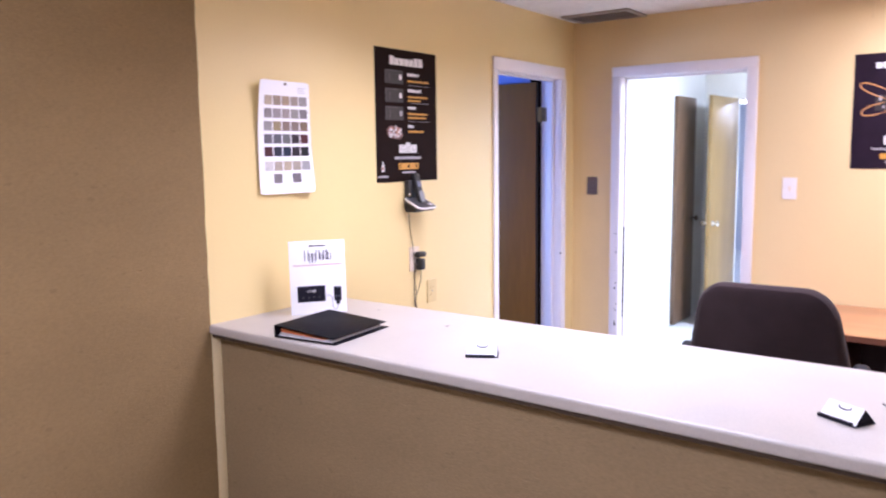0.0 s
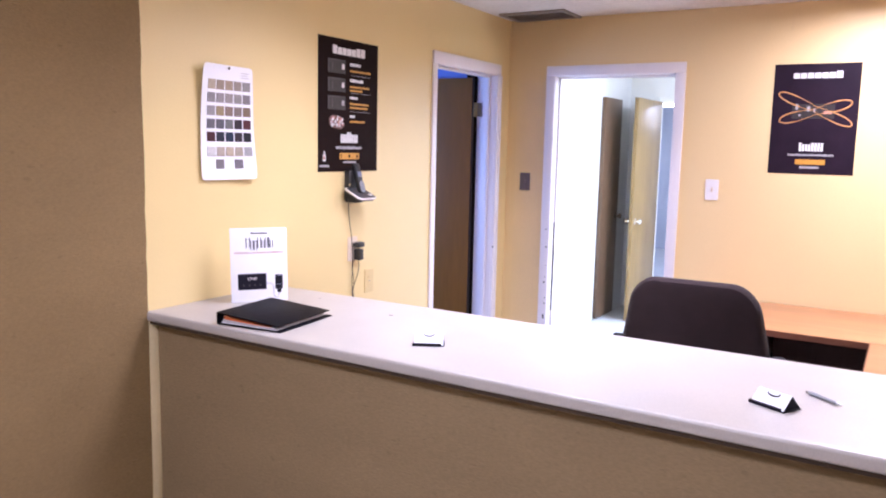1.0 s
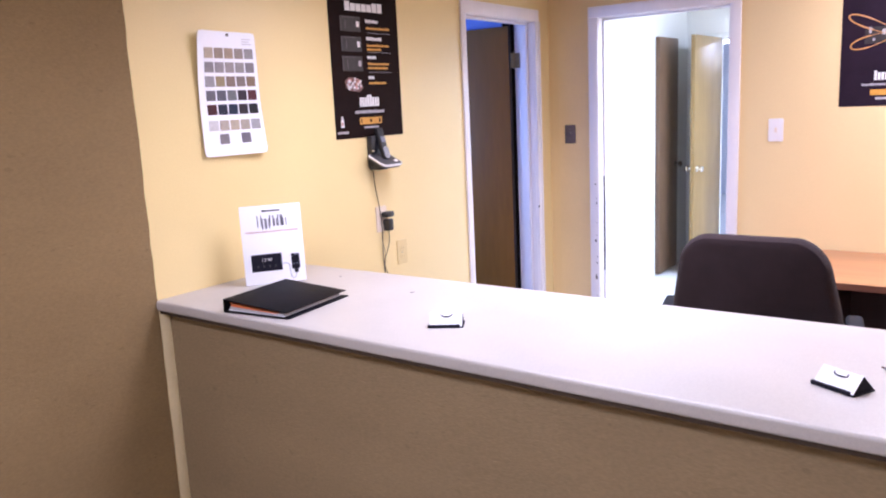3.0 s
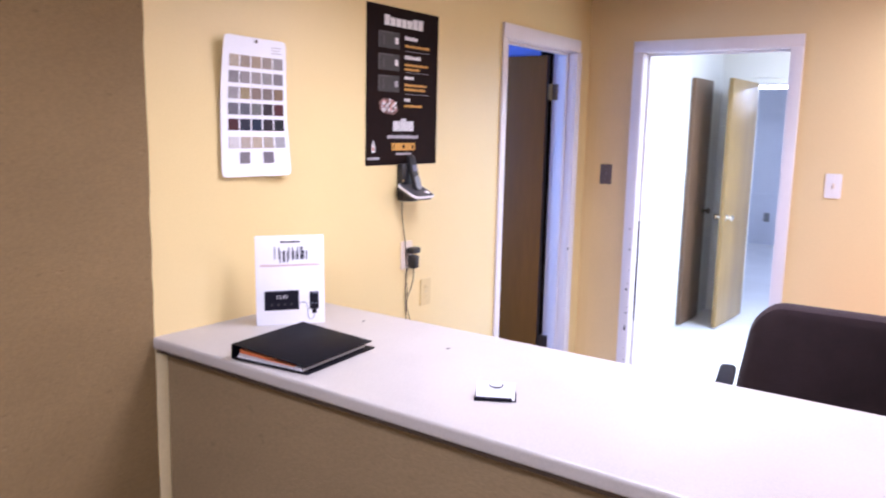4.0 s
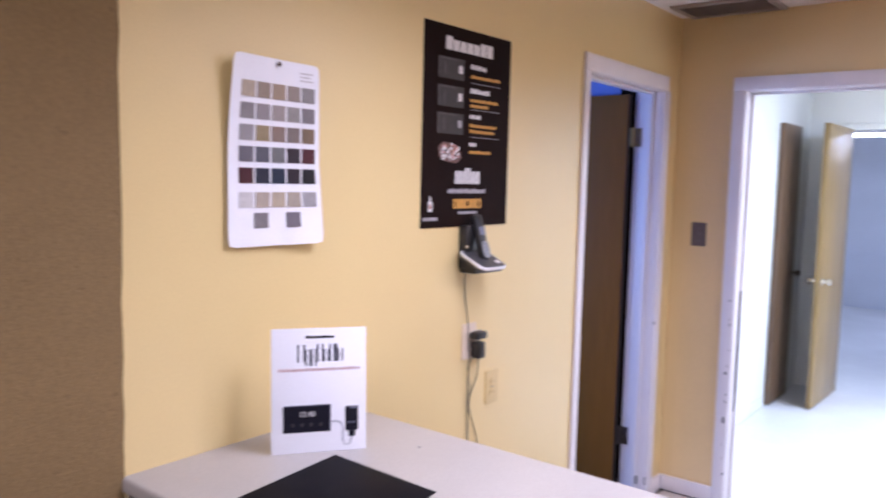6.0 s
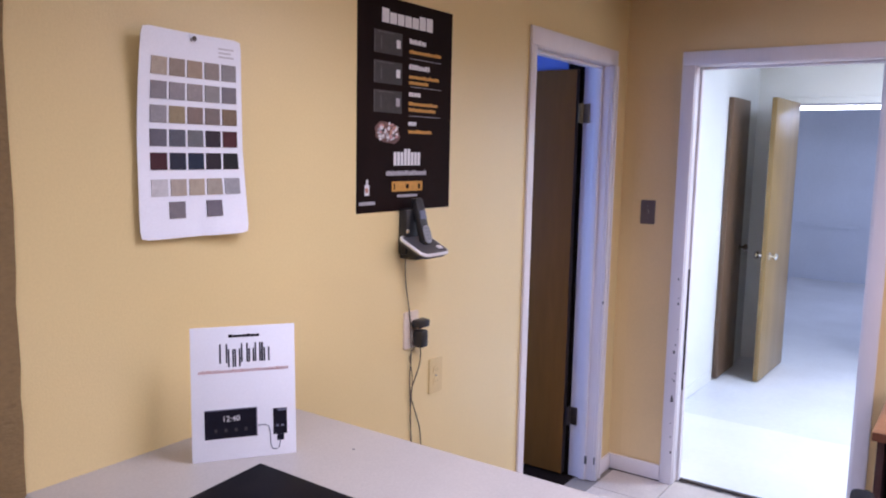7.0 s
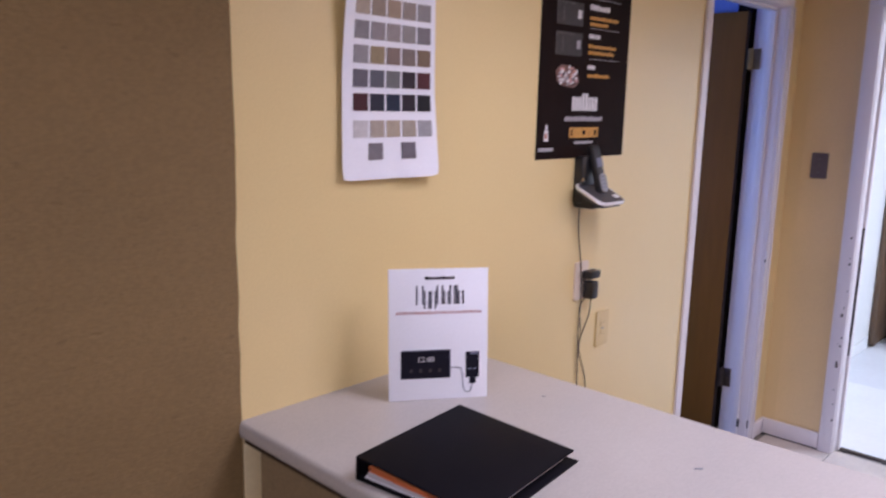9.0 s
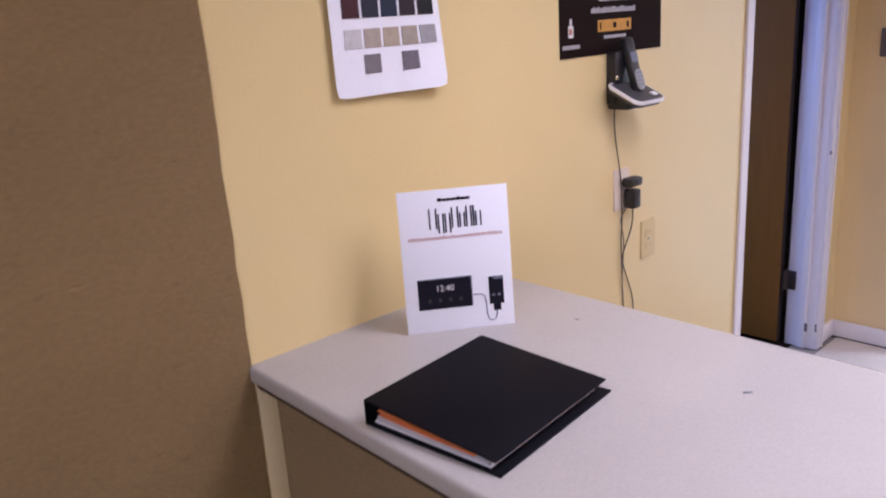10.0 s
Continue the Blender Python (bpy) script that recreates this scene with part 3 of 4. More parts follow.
def screw(p, x, z, mat):
    bm = bmesh.new()
    tube(bm, [(x, -0.0050, z), (x, -0.0068, z)], 0.0032, 10)
    part("screw", bm, mat, p)


WEST = lambda y, z: pose(0.0, y, z, 0, 0, 90)
p = wall_plate("light_switch", pose(1.332, Y_N, 1.338), 0.075, 0.122, WHITE_PL, "white toggle light switch on the yellow wall", "switch")
block("toggle", (-0.004, -0.013, -0.002), (0.004, -0.004, 0.009), PALE_PL, p, "", 0.001)
block("slot", (-0.006, -0.0062, -0.013), (0.006, -0.0052, 0.013), PALE_PL, p)
screw(p, 0, 0.030, WHITE_PL), screw(p, 0, -0.030, WHITE_PL)
p = wall_plate("light_switch", pose(0.114, Y_N - 0.0015, 1.335), 0.072, 0.116, TAUPE, "dark grey-brown switch plate beside the doorway", "switch")
block("toggle", (-0.005, -0.017, -0.004), (0.005, -0.004, 0.013), TAUPE, p, "", 0.001)
screw(p, 0, 0.030, GREY), screw(p, 0, -0.030, GREY)


def outlet(y, z, mat, label):
    p = wall_plate("outlet", WEST(y, z), 0.072, 0.118, mat, label, "outlet")
    for dz in (-0.019, 0.019):
        bm = bmesh.new()
        slab(bm, rounded(0.034, 0.028, 0.012, -0.017, dz - 0.014), 0.0050, 0.0072)
        bmesh.ops.transform(bm, matrix=pose(0, 0, 0, 90), verts=bm.verts)
        socket = part("socket", bm, mat, p)
        for dx in (-0.0065, 0.0065):
            block("slot", (dx - 0.001, -0.0078, dz - 0.004), (dx + 0.001, -0.0070, dz + 0.005), IVORY_SHADE if mat is IVORY else TAUPE, socket)
    screw(p, 0, 0, GREY)
    return p


outlet(1.344, 0.867, IVORY, "ivory wall outlet above the counter")
outlet(1.205, 1.047, PALE_PL, "white wall outlet with two black adapters plugged in")
for dz, w, h in ((0.021, 0.056, 0.026), (-0.028, 0.038, 0.056)):
    a = thing("power_adapter", WEST(1.224, 1.047 + dz), "black plug-in power adapter in the wall outlet", "adapter", "adapters at the outlet")
    block("body", (-w / 2, -0.046, -h / 2), (w / 2, -0.010, h / 2), BLACK, a, "", 0.007)
    block("prong", (-0.008, -0.012, -0.004), (-0.006, -0.0074, 0.004), CHROME, a)
    block("prong", (0.006, -0.012, -0.004), (0.008, -0.0074, 0.004), CHROME, a)


def cable(name, points, radius, mat, label):
    cu = bpy.data.curves.new(name, "CURVE")
    cu.dimensions, cu.bevel_depth, cu.bevel_resolution, cu.resolution_u = "3D", radius, 3, 10
    sp = cu.splines.new("NURBS")
    sp.points.add(len(points) - 1)
    for q, c in zip(sp.points, points):
        q.co = (*c, 1)
    sp.use_endpoint_u, sp.order_u = True, 4
    cu.materials.append(mat)
    return tagged(new(name, cu), label, "cable")


cable("phone_cable", [(0.02, 1.150, 1.285), (0.010, 1.160, 1.26), (0.008, 1.168, 1.19), (0.010, 1.190, 1.11), (0.012, 1.196, 1.02), (0.010, 1.200, 0.95), (0.010, 1.192, 0.90), (0.008, 1.200, 0.84), (0.006, 1.205, 0.77), (0.006, 1.212, 0.68), (0.006, 1.215, 0.3)],
      0.0019, CORD, "thin grey phone cable hanging down the wall")
cable("adapter_cable", [(0.035, 1.215, 0.99), (0.03, 1.225, 0.95), (0.012, 1.235, 0.91), (0.008, 1.215, 0.87), (0.008, 1.198, 0.84), (0.008, 1.215, 0.80), (0.006, 1.245, 0.74), (0.006, 1.272, 0.68), (0.006, 1.28, 0.3)],
      0.0019, CORD, "thin dark adapter cable hanging down the wall")
cable("adapter_cable", [(0.030, 1.196, 1.000), (0.022, 1.188, 0.985), (0.012, 1.184, 0.965), (0.010, 1.200, 0.93), (0.008, 1.214, 0.88), (0.008, 1.205, 0.82), (0.006, 1.200, 0.74), (0.006, 1.222, 0.66), (0.006, 1.225, 0.3)],
      0.0015, CORD, "thin dark adapter cable hanging down the wall")

p = wall_plate("outlet", pose(-0.74, Y_F, 0.40), 0.08, 0.13, GREY, "small grey outlet plate on the far wall", "outlet")
screw(p, 0, 0, SILVER)

# ---- telephone on the wall ----
phone = thing("cordless_phone", WEST(1.174, 1.311) @ Matrix.Diagonal((0.9, 0.9, 0.9, 1)), "black cordless telephone standing in a silver-edged wall cradle", "telephone")
block("wall_bracket", (-0.040, -0.035, -0.02), (0.036, 0.0, 0.135), BLACK, phone, "black wall bracket", 0.006)
tilt = pose(0, -0.022, 0.036, 26)
bm = bmesh.new()
slab(bm, rounded(0.140, 0.115, 0.022, -0.0625, -0.115), -0.012, 0.010)
part("cradle", bm, CHARCOAL, phone, "dark grey cradle body", tilt)
bm = bmesh.new()
tube(bm, [(x, y, 0.004) for x, y in rounded(0.144, 0.119, 0.024, -0.0645, -0.117)], 0.0065, 8, True)
part("rim", bm, SILVER, phone, "silver rim round the cradle", tilt)
block("underside", (-0.035, -0.075, -0.035), (0.035, 0.0, 0.018), BLACK, phone, "", 0.008)
stand = pose(0.015, -0.074, 0.019, -16)
handset = block("handset", (-0.022, -0.016, -0.006), (0.022, 0.010, 0.158), BLACK, phone, "black handset", 0.009, stand)
bm = bmesh.new()
slab(bm, rounded(0.038, 0.062, 0.018, -0.019, -0.002), 0.0, 0.003)
bmesh.ops.transform(bm, matrix=pose(0, -0.0155, 0, 90), verts=bm.verts)
keys = part("keypad", bm, KEY_GREY, handset, "grey oval keypad")
for i in range(3):
    for j in range(4):
        block("key", (-0.011 + 0.011 * i - 0.0035, -0.0200, 0.010 + 0.012 * j), (-0.011 + 0.011 * i + 0.0035, -0.0184, 0.017 + 0.012 * j), GREY, keys)
block("display", (-0.016, -0.0172, 0.082), (0.016, -0.0158, 0.112), INK_GREY, handset, "small grey display", 0.0005)
block("call_button", (0.040, -0.098, 0.010), (0.064, -0.080, 0.0135), WHITE_PL, phone, "shiny white cradle button", 0.001, tilt)
for x, z in ((-0.034, 0.060), (0.033, 0.078)):
    block("stud", (x - 0.006, -0.040, z - 0.006), (x + 0.006, -0.034, z + 0.006), CHROME, phone, "small chrome stud", 0.002)


# ---- prints ----
def flat_bar(bm, x0, z0, x1, z1, y=-0.0022, deep=0.0006):
    box(bm, (x0, y - deep, z0), (x1, y, z1))


def letters(bm, x0, z0, x1, z1, count, seed, gap=0.25):
    """A line of writing that cannot be read, as a row of plain bars."""
    r = random.Random(seed)
    w = (x1 - x0) / count
    for k in range(count):
        h = 1.0 if r.random() < 0.3 else 0.8
        flat_bar(bm, x0 + k * w, z0, x0 + (k + 1 - gap) * w, z0 + (z1 - z0) * h)


def letter_parts(name, parent, mat, x0, z0, x1, z1, count, seed, gap, label=""):
    r = random.Random(seed)
    w = (x1 - x0) / count
    for k in range(count):
        h = 1.0 if r.random() < 0.3 else 0.8
        bm = bmesh.new()
        flat_bar(bm, x0 + k * w, z0, x0 + (k + 1 - gap) * w, z0 + (z1 - z0) * h)
        part(name, bm, mat, parent, label)


def bars_part(name, parent, mat, rows, label="", y=-0.0022):
    for x0, z0, x1, z1 in rows:
        bm = bmesh.new()
        flat_bar(bm, x0, z0, x1, z1, y)
        made = part(name, bm, mat, parent, label)
    return made


def disc(bm, cx, cz, rx, rz, y, seed=None, n=18):
    r = random.Random(seed)
    pts = []
    for k in range(n):
        a = 2 * math.pi * k / n
        s = 1 if seed is None else 0.82 + 0.3 * r.random()
        pts.append((cx + rx * s * math.cos(a), cz + rz * s * math.sin(a)))
    low = [bm.verts.new((x, y, z)) for x, z in pts]
    top = [bm.verts.new((x, y - 0.0006, z)) for x, z in pts]
    bm.faces.new(low)
    bm.faces.new(top[::-1])
    for i in range(n):
        bm.faces.new((low[i], low[(i + 1) % n], top[(i + 1) % n], top[i]))


def writing(name, text, size, at, mat, parent):
    """A line of readable print, as a thin mesh standing upright."""
    cu = bpy.data.curves.new(name, "FONT")
    cu.body, cu.size, cu.extrude, cu.align_x = text, size, 0.0002, "CENTER"
    cu.resolution_u = 3
    ob = bpy.data.objects.new(name, cu)
    me = bpy.data.meshes.new_from_object(ob)
    bpy.data.objects.remove(ob)
    me.transform(pose(*at, 90))
    me.materials.clear()
    me.materials.append(mat)
    made = new(name, me)
    made.parent = parent
    return made


# product poster of the west wall, 0.457 x 0.61
PW, PH = 0.460, 0.618
poster = thing("poster", WEST(0.943, 1.428), "dark brown product poster with white and amber print", "poster", "posters on the walls")
block("board", (0, -0.0022, 0), (PW, -0.0002, PH), POSTER, poster)
letter_parts("logo_bar", poster, INK_WHITE, 0.105, 0.545, 0.355, 0.585, 7, 3, 0.12, "white logo bar")
for i, zc in enumerate((0.490, 0.405, 0.322)):
    bars_part("device_picture", poster, INK_SHADE, [(0.070, zc - 0.032, 0.200, zc + 0.032)], "picture of a dark car stereo")
    bars_part("device_edge", poster, INK_DIM, [(0.070, zc - 0.030, 0.074, zc + 0.030), (0.082, zc + 0.026, 0.160, zc + 0.029), (0.100, zc - 0.020, 0.104, zc + 0.018)], "", -0.0029)
    bars_part("device_accent", poster, INK_WHITE if i < 2 else INK_PALE, [(0.172, zc - 0.012, 0.190, zc + 0.012)], "", -0.0029)
bm = bmesh.new()
disc(bm, 0.135, 0.232, 0.060, 0.034, -0.0022, 4)
picture = part("round_picture", bm, INK_BROWN, poster, "round mottled picture in salmon, white and brown")
r = random.Random(8)
for k in range(60):
    a, q = 6.283 * r.random(), r.random() ** 0.6
    bm = bmesh.new()
    disc(bm, 0.135 + 0.050 * q * math.cos(a), 0.232 + 0.027 * q * math.sin(a), 0.004 + 0.005 * r.random(), 0.003 + 0.004 * r.random(), -0.0029 - 0.00002 * k, k, 7)
    part("picture_detail", bm, (INK_WHITE, INK_RED, INK_PALE, INK_SHADE, INK_WHITE, INK_ROSE)[k % 6], picture)
for zc, w, lines in ((0.505, 0.085, ((0.476, 0.165),)), (0.430, 0.105, ((0.402, 0.155), (0.385, 0.100))), (0.350, 0.060, ((0.322, 0.150), (0.304, 0.140))), (0.262, 0.040, ((0.238, 0.120),))):
    bm = bmesh.new()
    letters(bm, 0.235, zc - 0.006, 0.235 + w, zc + 0.009, max(4, int(w / 0.011)), int(zc * 1000), 0.18)
    part("heading", bm, INK_WHITE, poster)
    for z, length in lines:
        bm = bmesh.new()
        letters(bm, 0.235, z - 0.005, 0.235 + length, z + 0.006, max(3, int(length / 0.010)), int(z * 999), 0.10)
        part("text_line", bm, INK_AMBER, poster)
bars_part("divider", poster, INK_PALE, [(0.24, z, 0.40, z + 0.0015) for z in (0.455, 0.372, 0.285)])
letter_parts("title_bar", poster, INK_WHITE, 0.165, 0.136, 0.300, 0.186, 8, 6, 0.22, "tall white title bar")
letter_parts("subtitle_bar", poster, INK_PALE, 0.130, 0.106, 0.330, 0.121, 22, 7, 0.15)
amber = bars_part("amber_label", poster, INK_AMBER, [(0.158, 0.058, 0.310, 0.088)], "amber bar")
bars_part("label_marks", amber, POSTER, [(0.166, 0.064, 0.172, 0.082), (0.226, 0.066, 0.240, 0.080), (0.288, 0.064, 0.298, 0.080)], "", -0.0029)
bars_part("small_print", poster, INK_PALE, [(0.185, 0.040, 0.285, 0.048), (0.010, 0.022, 0.080, 0.032)])
bars_part("bottom_emblem", poster, INK_WHITE, [(0.034, 0.050, 0.054, 0.080), (0.040, 0.080, 0.048, 0.096)])
bars_part("emblem_dot", poster, INK_RED, [(0.036, 0.058, 0.048, 0.072)], "", -0.0029)

# poster of the north wall
QW, QH = 0.435, 0.604
poster = thing("poster", pose(1.632, Y_N, 1.450), "violet-black poster with looping orange light trails", "poster", "posters on the walls")
block("board", (0, -0.0022, 0), (QW, -0.0002, QH), POSTER_B, poster)
letter_parts("logo_bar", poster, INK_WHITE, 0.100, 0.525, 0.350, 0.562, 7, 11, 0.12, "white logo bar")
for cx, cz, rx, rz, turn in ((0.220, 0.358, 0.208, 0.040, -25), (0.222, 0.343, 0.186, 0.044, 15.5)):
    bm = bmesh.new()
    c, s = math.cos(radians(turn)), math.sin(radians(turn))
    pts = []
    for k in range(56):
        a = 2 * math.pi * k / 56
        x, z = rx * math.cos(a), rz * math.sin(a) * (0.35 + 0.65 * abs(math.cos(a)))
        pts.append((cx + x * c - z * s, -0.0024, cz + x * s + z * c))
    tube(bm, pts, [0.0042 if abs(p_[0] - cx) > 0.09 else 0.0024 for p_ in pts], 6, True)
    trail = part("light_trail", bm, INK_RED, poster, "orange looping trail")
    trail.scale.y = 0.25
    trail.location.y = -0.0018
    bm = bmesh.new()
    tube(bm, pts, [0.0022 if abs(p_[0] - cx) > 0.09 else 0.001 for p_ in pts], 6, True)
    core = part("trail_core", bm, INK_AMBER, poster)
    core.scale.y = 0.4
    core.location.y = -0.0022
bars_part("device_picture", poster, INK_SHADE, [(0.105, 0.305, 0.320, 0.385)], "picture of dark devices")
bars_part("device_accent", poster, INK_PALE, [(0.122, 0.355, 0.134, 0.385), (0.180, 0.345, 0.196, 0.372), (0.215, 0.340, 0.222, 0.360), (0.140, 0.318, 0.150, 0.330)], "", -0.0029)
bars_part("device_glow", poster, INK_RED, [(0.265, 0.330, 0.306, 0.346)], "", -0.0029)
letter_parts("title_bar", poster, INK_WHITE, 0.155, 0.126, 0.280, 0.172, 8, 13, 0.22, "tall white title bar")
letter_parts("subtitle_bar", poster, INK_PALE, 0.100, 0.099, 0.335, 0.112, 24, 14, 0.15)
bars_part("amber_label", poster, INK_AMBER, [(0.140, 0.052, 0.292, 0.080)], "amber bar")
bars_part("small_print", poster, INK_PALE, [(0.165, 0.030, 0.262, 0.042)])

# colour sample chart, a sheet that curls a little off the wall
CW, CH = 0.281, 0.444
chart = thing("sample_chart", WEST(0.246, 1.409), "white sample chart of small colour squares hung on a nail", "chart")


def curl(x, z):
    """How far the sheet stands off the wall."""
    u, w = x / CW, z / CH
    low_right = max(0.0, (1 - w) - 0.78 + 0.55 * (u - 0.6)) if u > 0.6 else 0.0
    top_left = (1 - u) ** 2 * max(0.0, w - 0.45) ** 1.5
    return 0.006 + 0.008 * (1 - w) ** 2 + 0.006 * (1 - u) ** 2 * w + 0.034 * low_right + 0.060 * top_left


bm = bmesh.new()
nx, nz = 14, 22
grid = {}
rr = 0.013
for side, off in ((0, 0.0), (1, 0.0012)):
    for i in range(nx + 1):
        for j in range(nz + 1):
            x, z = CW * i / nx, CH * j / nz
            for cx, cz, qx, qz in ((rr, rr, -1, -1), (CW - rr, rr, 1, -1), (rr, CH - rr, -1, 1), (CW - rr, CH - rr, 1, 1)):
                if (x - cx) * qx > 0 and (z - cz) * qz > 0:
                    d = Vector((x - cx, z - cz))
                    if d.length > rr:
                        d *= rr / d.length
                        x, z = cx + d.x, cz + d.y
            grid[side, i, j] = bm.verts.new((x, -curl(x, z) - off, z))
for i in range(nx):
    for j in range(nz):
        bm.faces.new([grid[1, a, b] for a, b in ((i, j), (i + 1, j), (i + 1, j + 1), (i, j + 1))])
        bm.faces.new([grid[0, a, b] for a, b in ((i, j + 1), (i + 1, j + 1), (i + 1, j), (i, j))])
for i in range(nx):
    for j in (0, nz):
        bm.faces.new([grid[s, a, j] for s, a in ((0, i), (0, i + 1), (1, i + 1), (1, i))])
for j in range(nz):
    for i in (0, nx):
        bm.faces.new([grid[s, i, b] for s, b in ((0, j), (0, j + 1), (1, j + 1), (1, j))])
part("sheet", bm, PAPER, chart, "white card sheet with rounded corners")


def swatch_colour(r, c):
    tones = (((0.43, 0.36, 0.28), (0.30, 0.24, 0.19), (0.34, 0.26, 0.19), (0.29, 0.24, 0.21), (0.27, 0.25, 0.25)),
             ((0.24, 0.22, 0.23), (0.27, 0.24, 0.25), (0.30, 0.26, 0.25), (0.27, 0.25, 0.24), (0.20, 0.18, 0.19)),
             ((0.29, 0.27, 0.28), (0.29, 0.225, 0.13), (0.22, 0.16, 0.13), (0.20, 0.16, 0.14), (0.20, 0.14, 0.09)),
             ((0.13, 0.12, 0.14), (0.10, 0.10, 0.12), (0.15, 0.15, 0.15), (0.028, 0.018, 0.024), (0.075, 0.018, 0.022)),
             ((0.055, 0.012, 0.016), (0.020, 0.022, 0.038), (0.013, 0.022, 0.045), (0.022, 0.014, 0.020), (0.008, 0.008, 0.010)),
             ((0.56, 0.54, 0.54), (0.40, 0.34, 0.28), (0.42, 0.35, 0.26), (0.36, 0.31, 0.25), (0.33, 0.32, 0.33)),
             ((0.19, 0.17, 0.18), (0.16, 0.14, 0.16)))
    return tones[r][c]


row_z = (0.349, 0.299, 0.249, 0.199, 0.149, 0.092, 0.043)
for r in range(7):
    xs = [0.0300 + 0.0482 * c for c in range(5)] if r < 6 else (0.073, 0.170)
    for c, x in enumerate(xs):
        s, h = 0.0410, 0.0365
        bm = bmesh.new()
        q = [[bm.verts.new((a, -curl(a, b) - d, b)) for a, b in ((x, row_z[r]), (x + s, row_z[r]), (x + s, row_z[r] + h), (x, row_z[r] + h))] for d in (0.0013, 0.0030)]
        bm.faces.new(q[1])
        bm.faces.new(q[0][::-1])
        for k in range(4):
            bm.faces.new((q[0][k], q[0][(k + 1) % 4], q[1][(k + 1) % 4], q[1][k]))
        part("swatch", bm, material("swatch_colour", swatch_colour(r, c), 0.8, coarse=(60, 0.08), fine=(500, 0.15), bump=0.2, bump_scale=500), chart)
bm = bmesh.new()
for k in range(3):
    zc = 0.418 - 0.009 * k
    box(bm, (0.215, -curl(0.235, zc) - 0.0022, zc), (0.258 - 0.008 * (k % 2), -curl(0.235, zc) - 0.0014, zc + 0.004))
part("small_print", bm, INK_FAINT, chart)
bm = bmesh.new()
tube(bm, [(CW / 2, 0.0, 0.432), (CW / 2, -0.020, 0.432), (CW / 2, -0.022, 0.432)], [0.002, 0.002, 0.006], 10)
part("nail", bm, BRONZE, chart, "dark nail through the sheet")

# ---- the counter ----
TOP, DEPTH, LONG, SKEW = 0.940, 0.666, 3.3, -0.018
BACK_SKEW = -0.002   # the back edge runs straighter than the front; both slopes fit the camera's view
UNDER = TOP - 0.035


def counter_slab(y0, y1, x0, x1, z0, z1, bm=None):
    """A slab that follows the counter's slightly oblique line, as fitted to the camera's view."""
    bm = bm or bmesh.new()
    far_skew = BACK_SKEW if y1 > 0.3 else SKEW
    slab(bm, [(x0, y0 + SKEW * x0), (x1, y0 + SKEW * x1), (x1, y1 + far_skew * x1), (x0, y1 + far_skew * x0)], z0, z1)
    return bm


counter = thing("counter_base", pose(0, 0, 0), "reception counter base covered in brown woven-look material", "counter")
part("front_panel", counter_slab(0.037, 0.058, 0.002, LONG - 0.03, 0.0, UNDER), BROWN_PANEL, counter, "brown covered front panel")
# Shade below the overhang, put in as a dark brown strip.
part("overhang_shade", counter_slab(-0.003, 0.036, 0.006, LONG - 0.01, UNDER - 0.011, UNDER - 0.0005), EDGE_SHADE, counter, "dark brown strip standing for the shade under the countertop edge")
part("end_panel", counter_slab(0.037, DEPTH - 0.06, LONG - 0.03, LONG - 0.008, 0.0, UNDER), BROWN_PANEL, counter)
for x in (0.004, 1.1, 2.2):
    part("divider", counter_slab(0.058, DEPTH - 0.07, x, x + 0.02, 0.0, UNDER), DESK_DARK, counter)
part("shelf", counter_slab(0.058, DEPTH - 0.08, 0.024, LONG - 0.03, 0.45, 0.47), DESK_DARK, counter)
tagged(block("corner_trim", (0.0002, -0.004, 0.0), (0.0045, 0.036, UNDER - 0.001), CREAM, None, "", 0.001), "narrow cream trim between wallcovering and counter", "trim", kind="structure")
countertop = thing("countertop", pose(0, 0, UNDER), "pale speckled laminate countertop with a rolled front edge", "countertop")
part("top", counter_slab(0.028, DEPTH, 0.0005, LONG, 0.0, 0.035), LAMINATE, countertop, "speckled laminate slab")
bm = counter_slab(-0.0125, 0.028, 0.0005, LONG, 0.0, 0.035)
rim = [e for e in bm.edges if all(v.co.y - SKEW * v.co.x < 0.0 for v in e.verts) and abs(e.verts[0].co.z - e.verts[1].co.z) < 1e-6]
bmesh.ops.bevel(bm, geom=rim, offset=0.009, segments=4, profile=0.5, affect="EDGES")
part("front_edge", bm, LAMINATE, countertop, "rounded front edge")


# ---- things on the counter ----
# ring binder
binder = thing("ring_binder", pose(0.350, -0.001, TOP, 0, 0, 6.2), "closed black vinyl ring binder holding papers", "binder")
BW, BL, BH = 0.263, 0.304, 0.042
block("bottom_cover", (0.0, -0.003, 0.0005), (BW + 0.003, BL, 0.0040), VINYL, binder, "", 0.0014)
block("spine", (-0.003, 0.0, 0.001), (0.003, BL, BH), VINYL, binder, "", 0.0014)
block("top_cover", (0.0, 0.0, -0.0035), (BW - 0.006, BL, 0.0), VINYL, binder, "", 0.0014, pose(0.0, 0, BH, 0, 4.6))
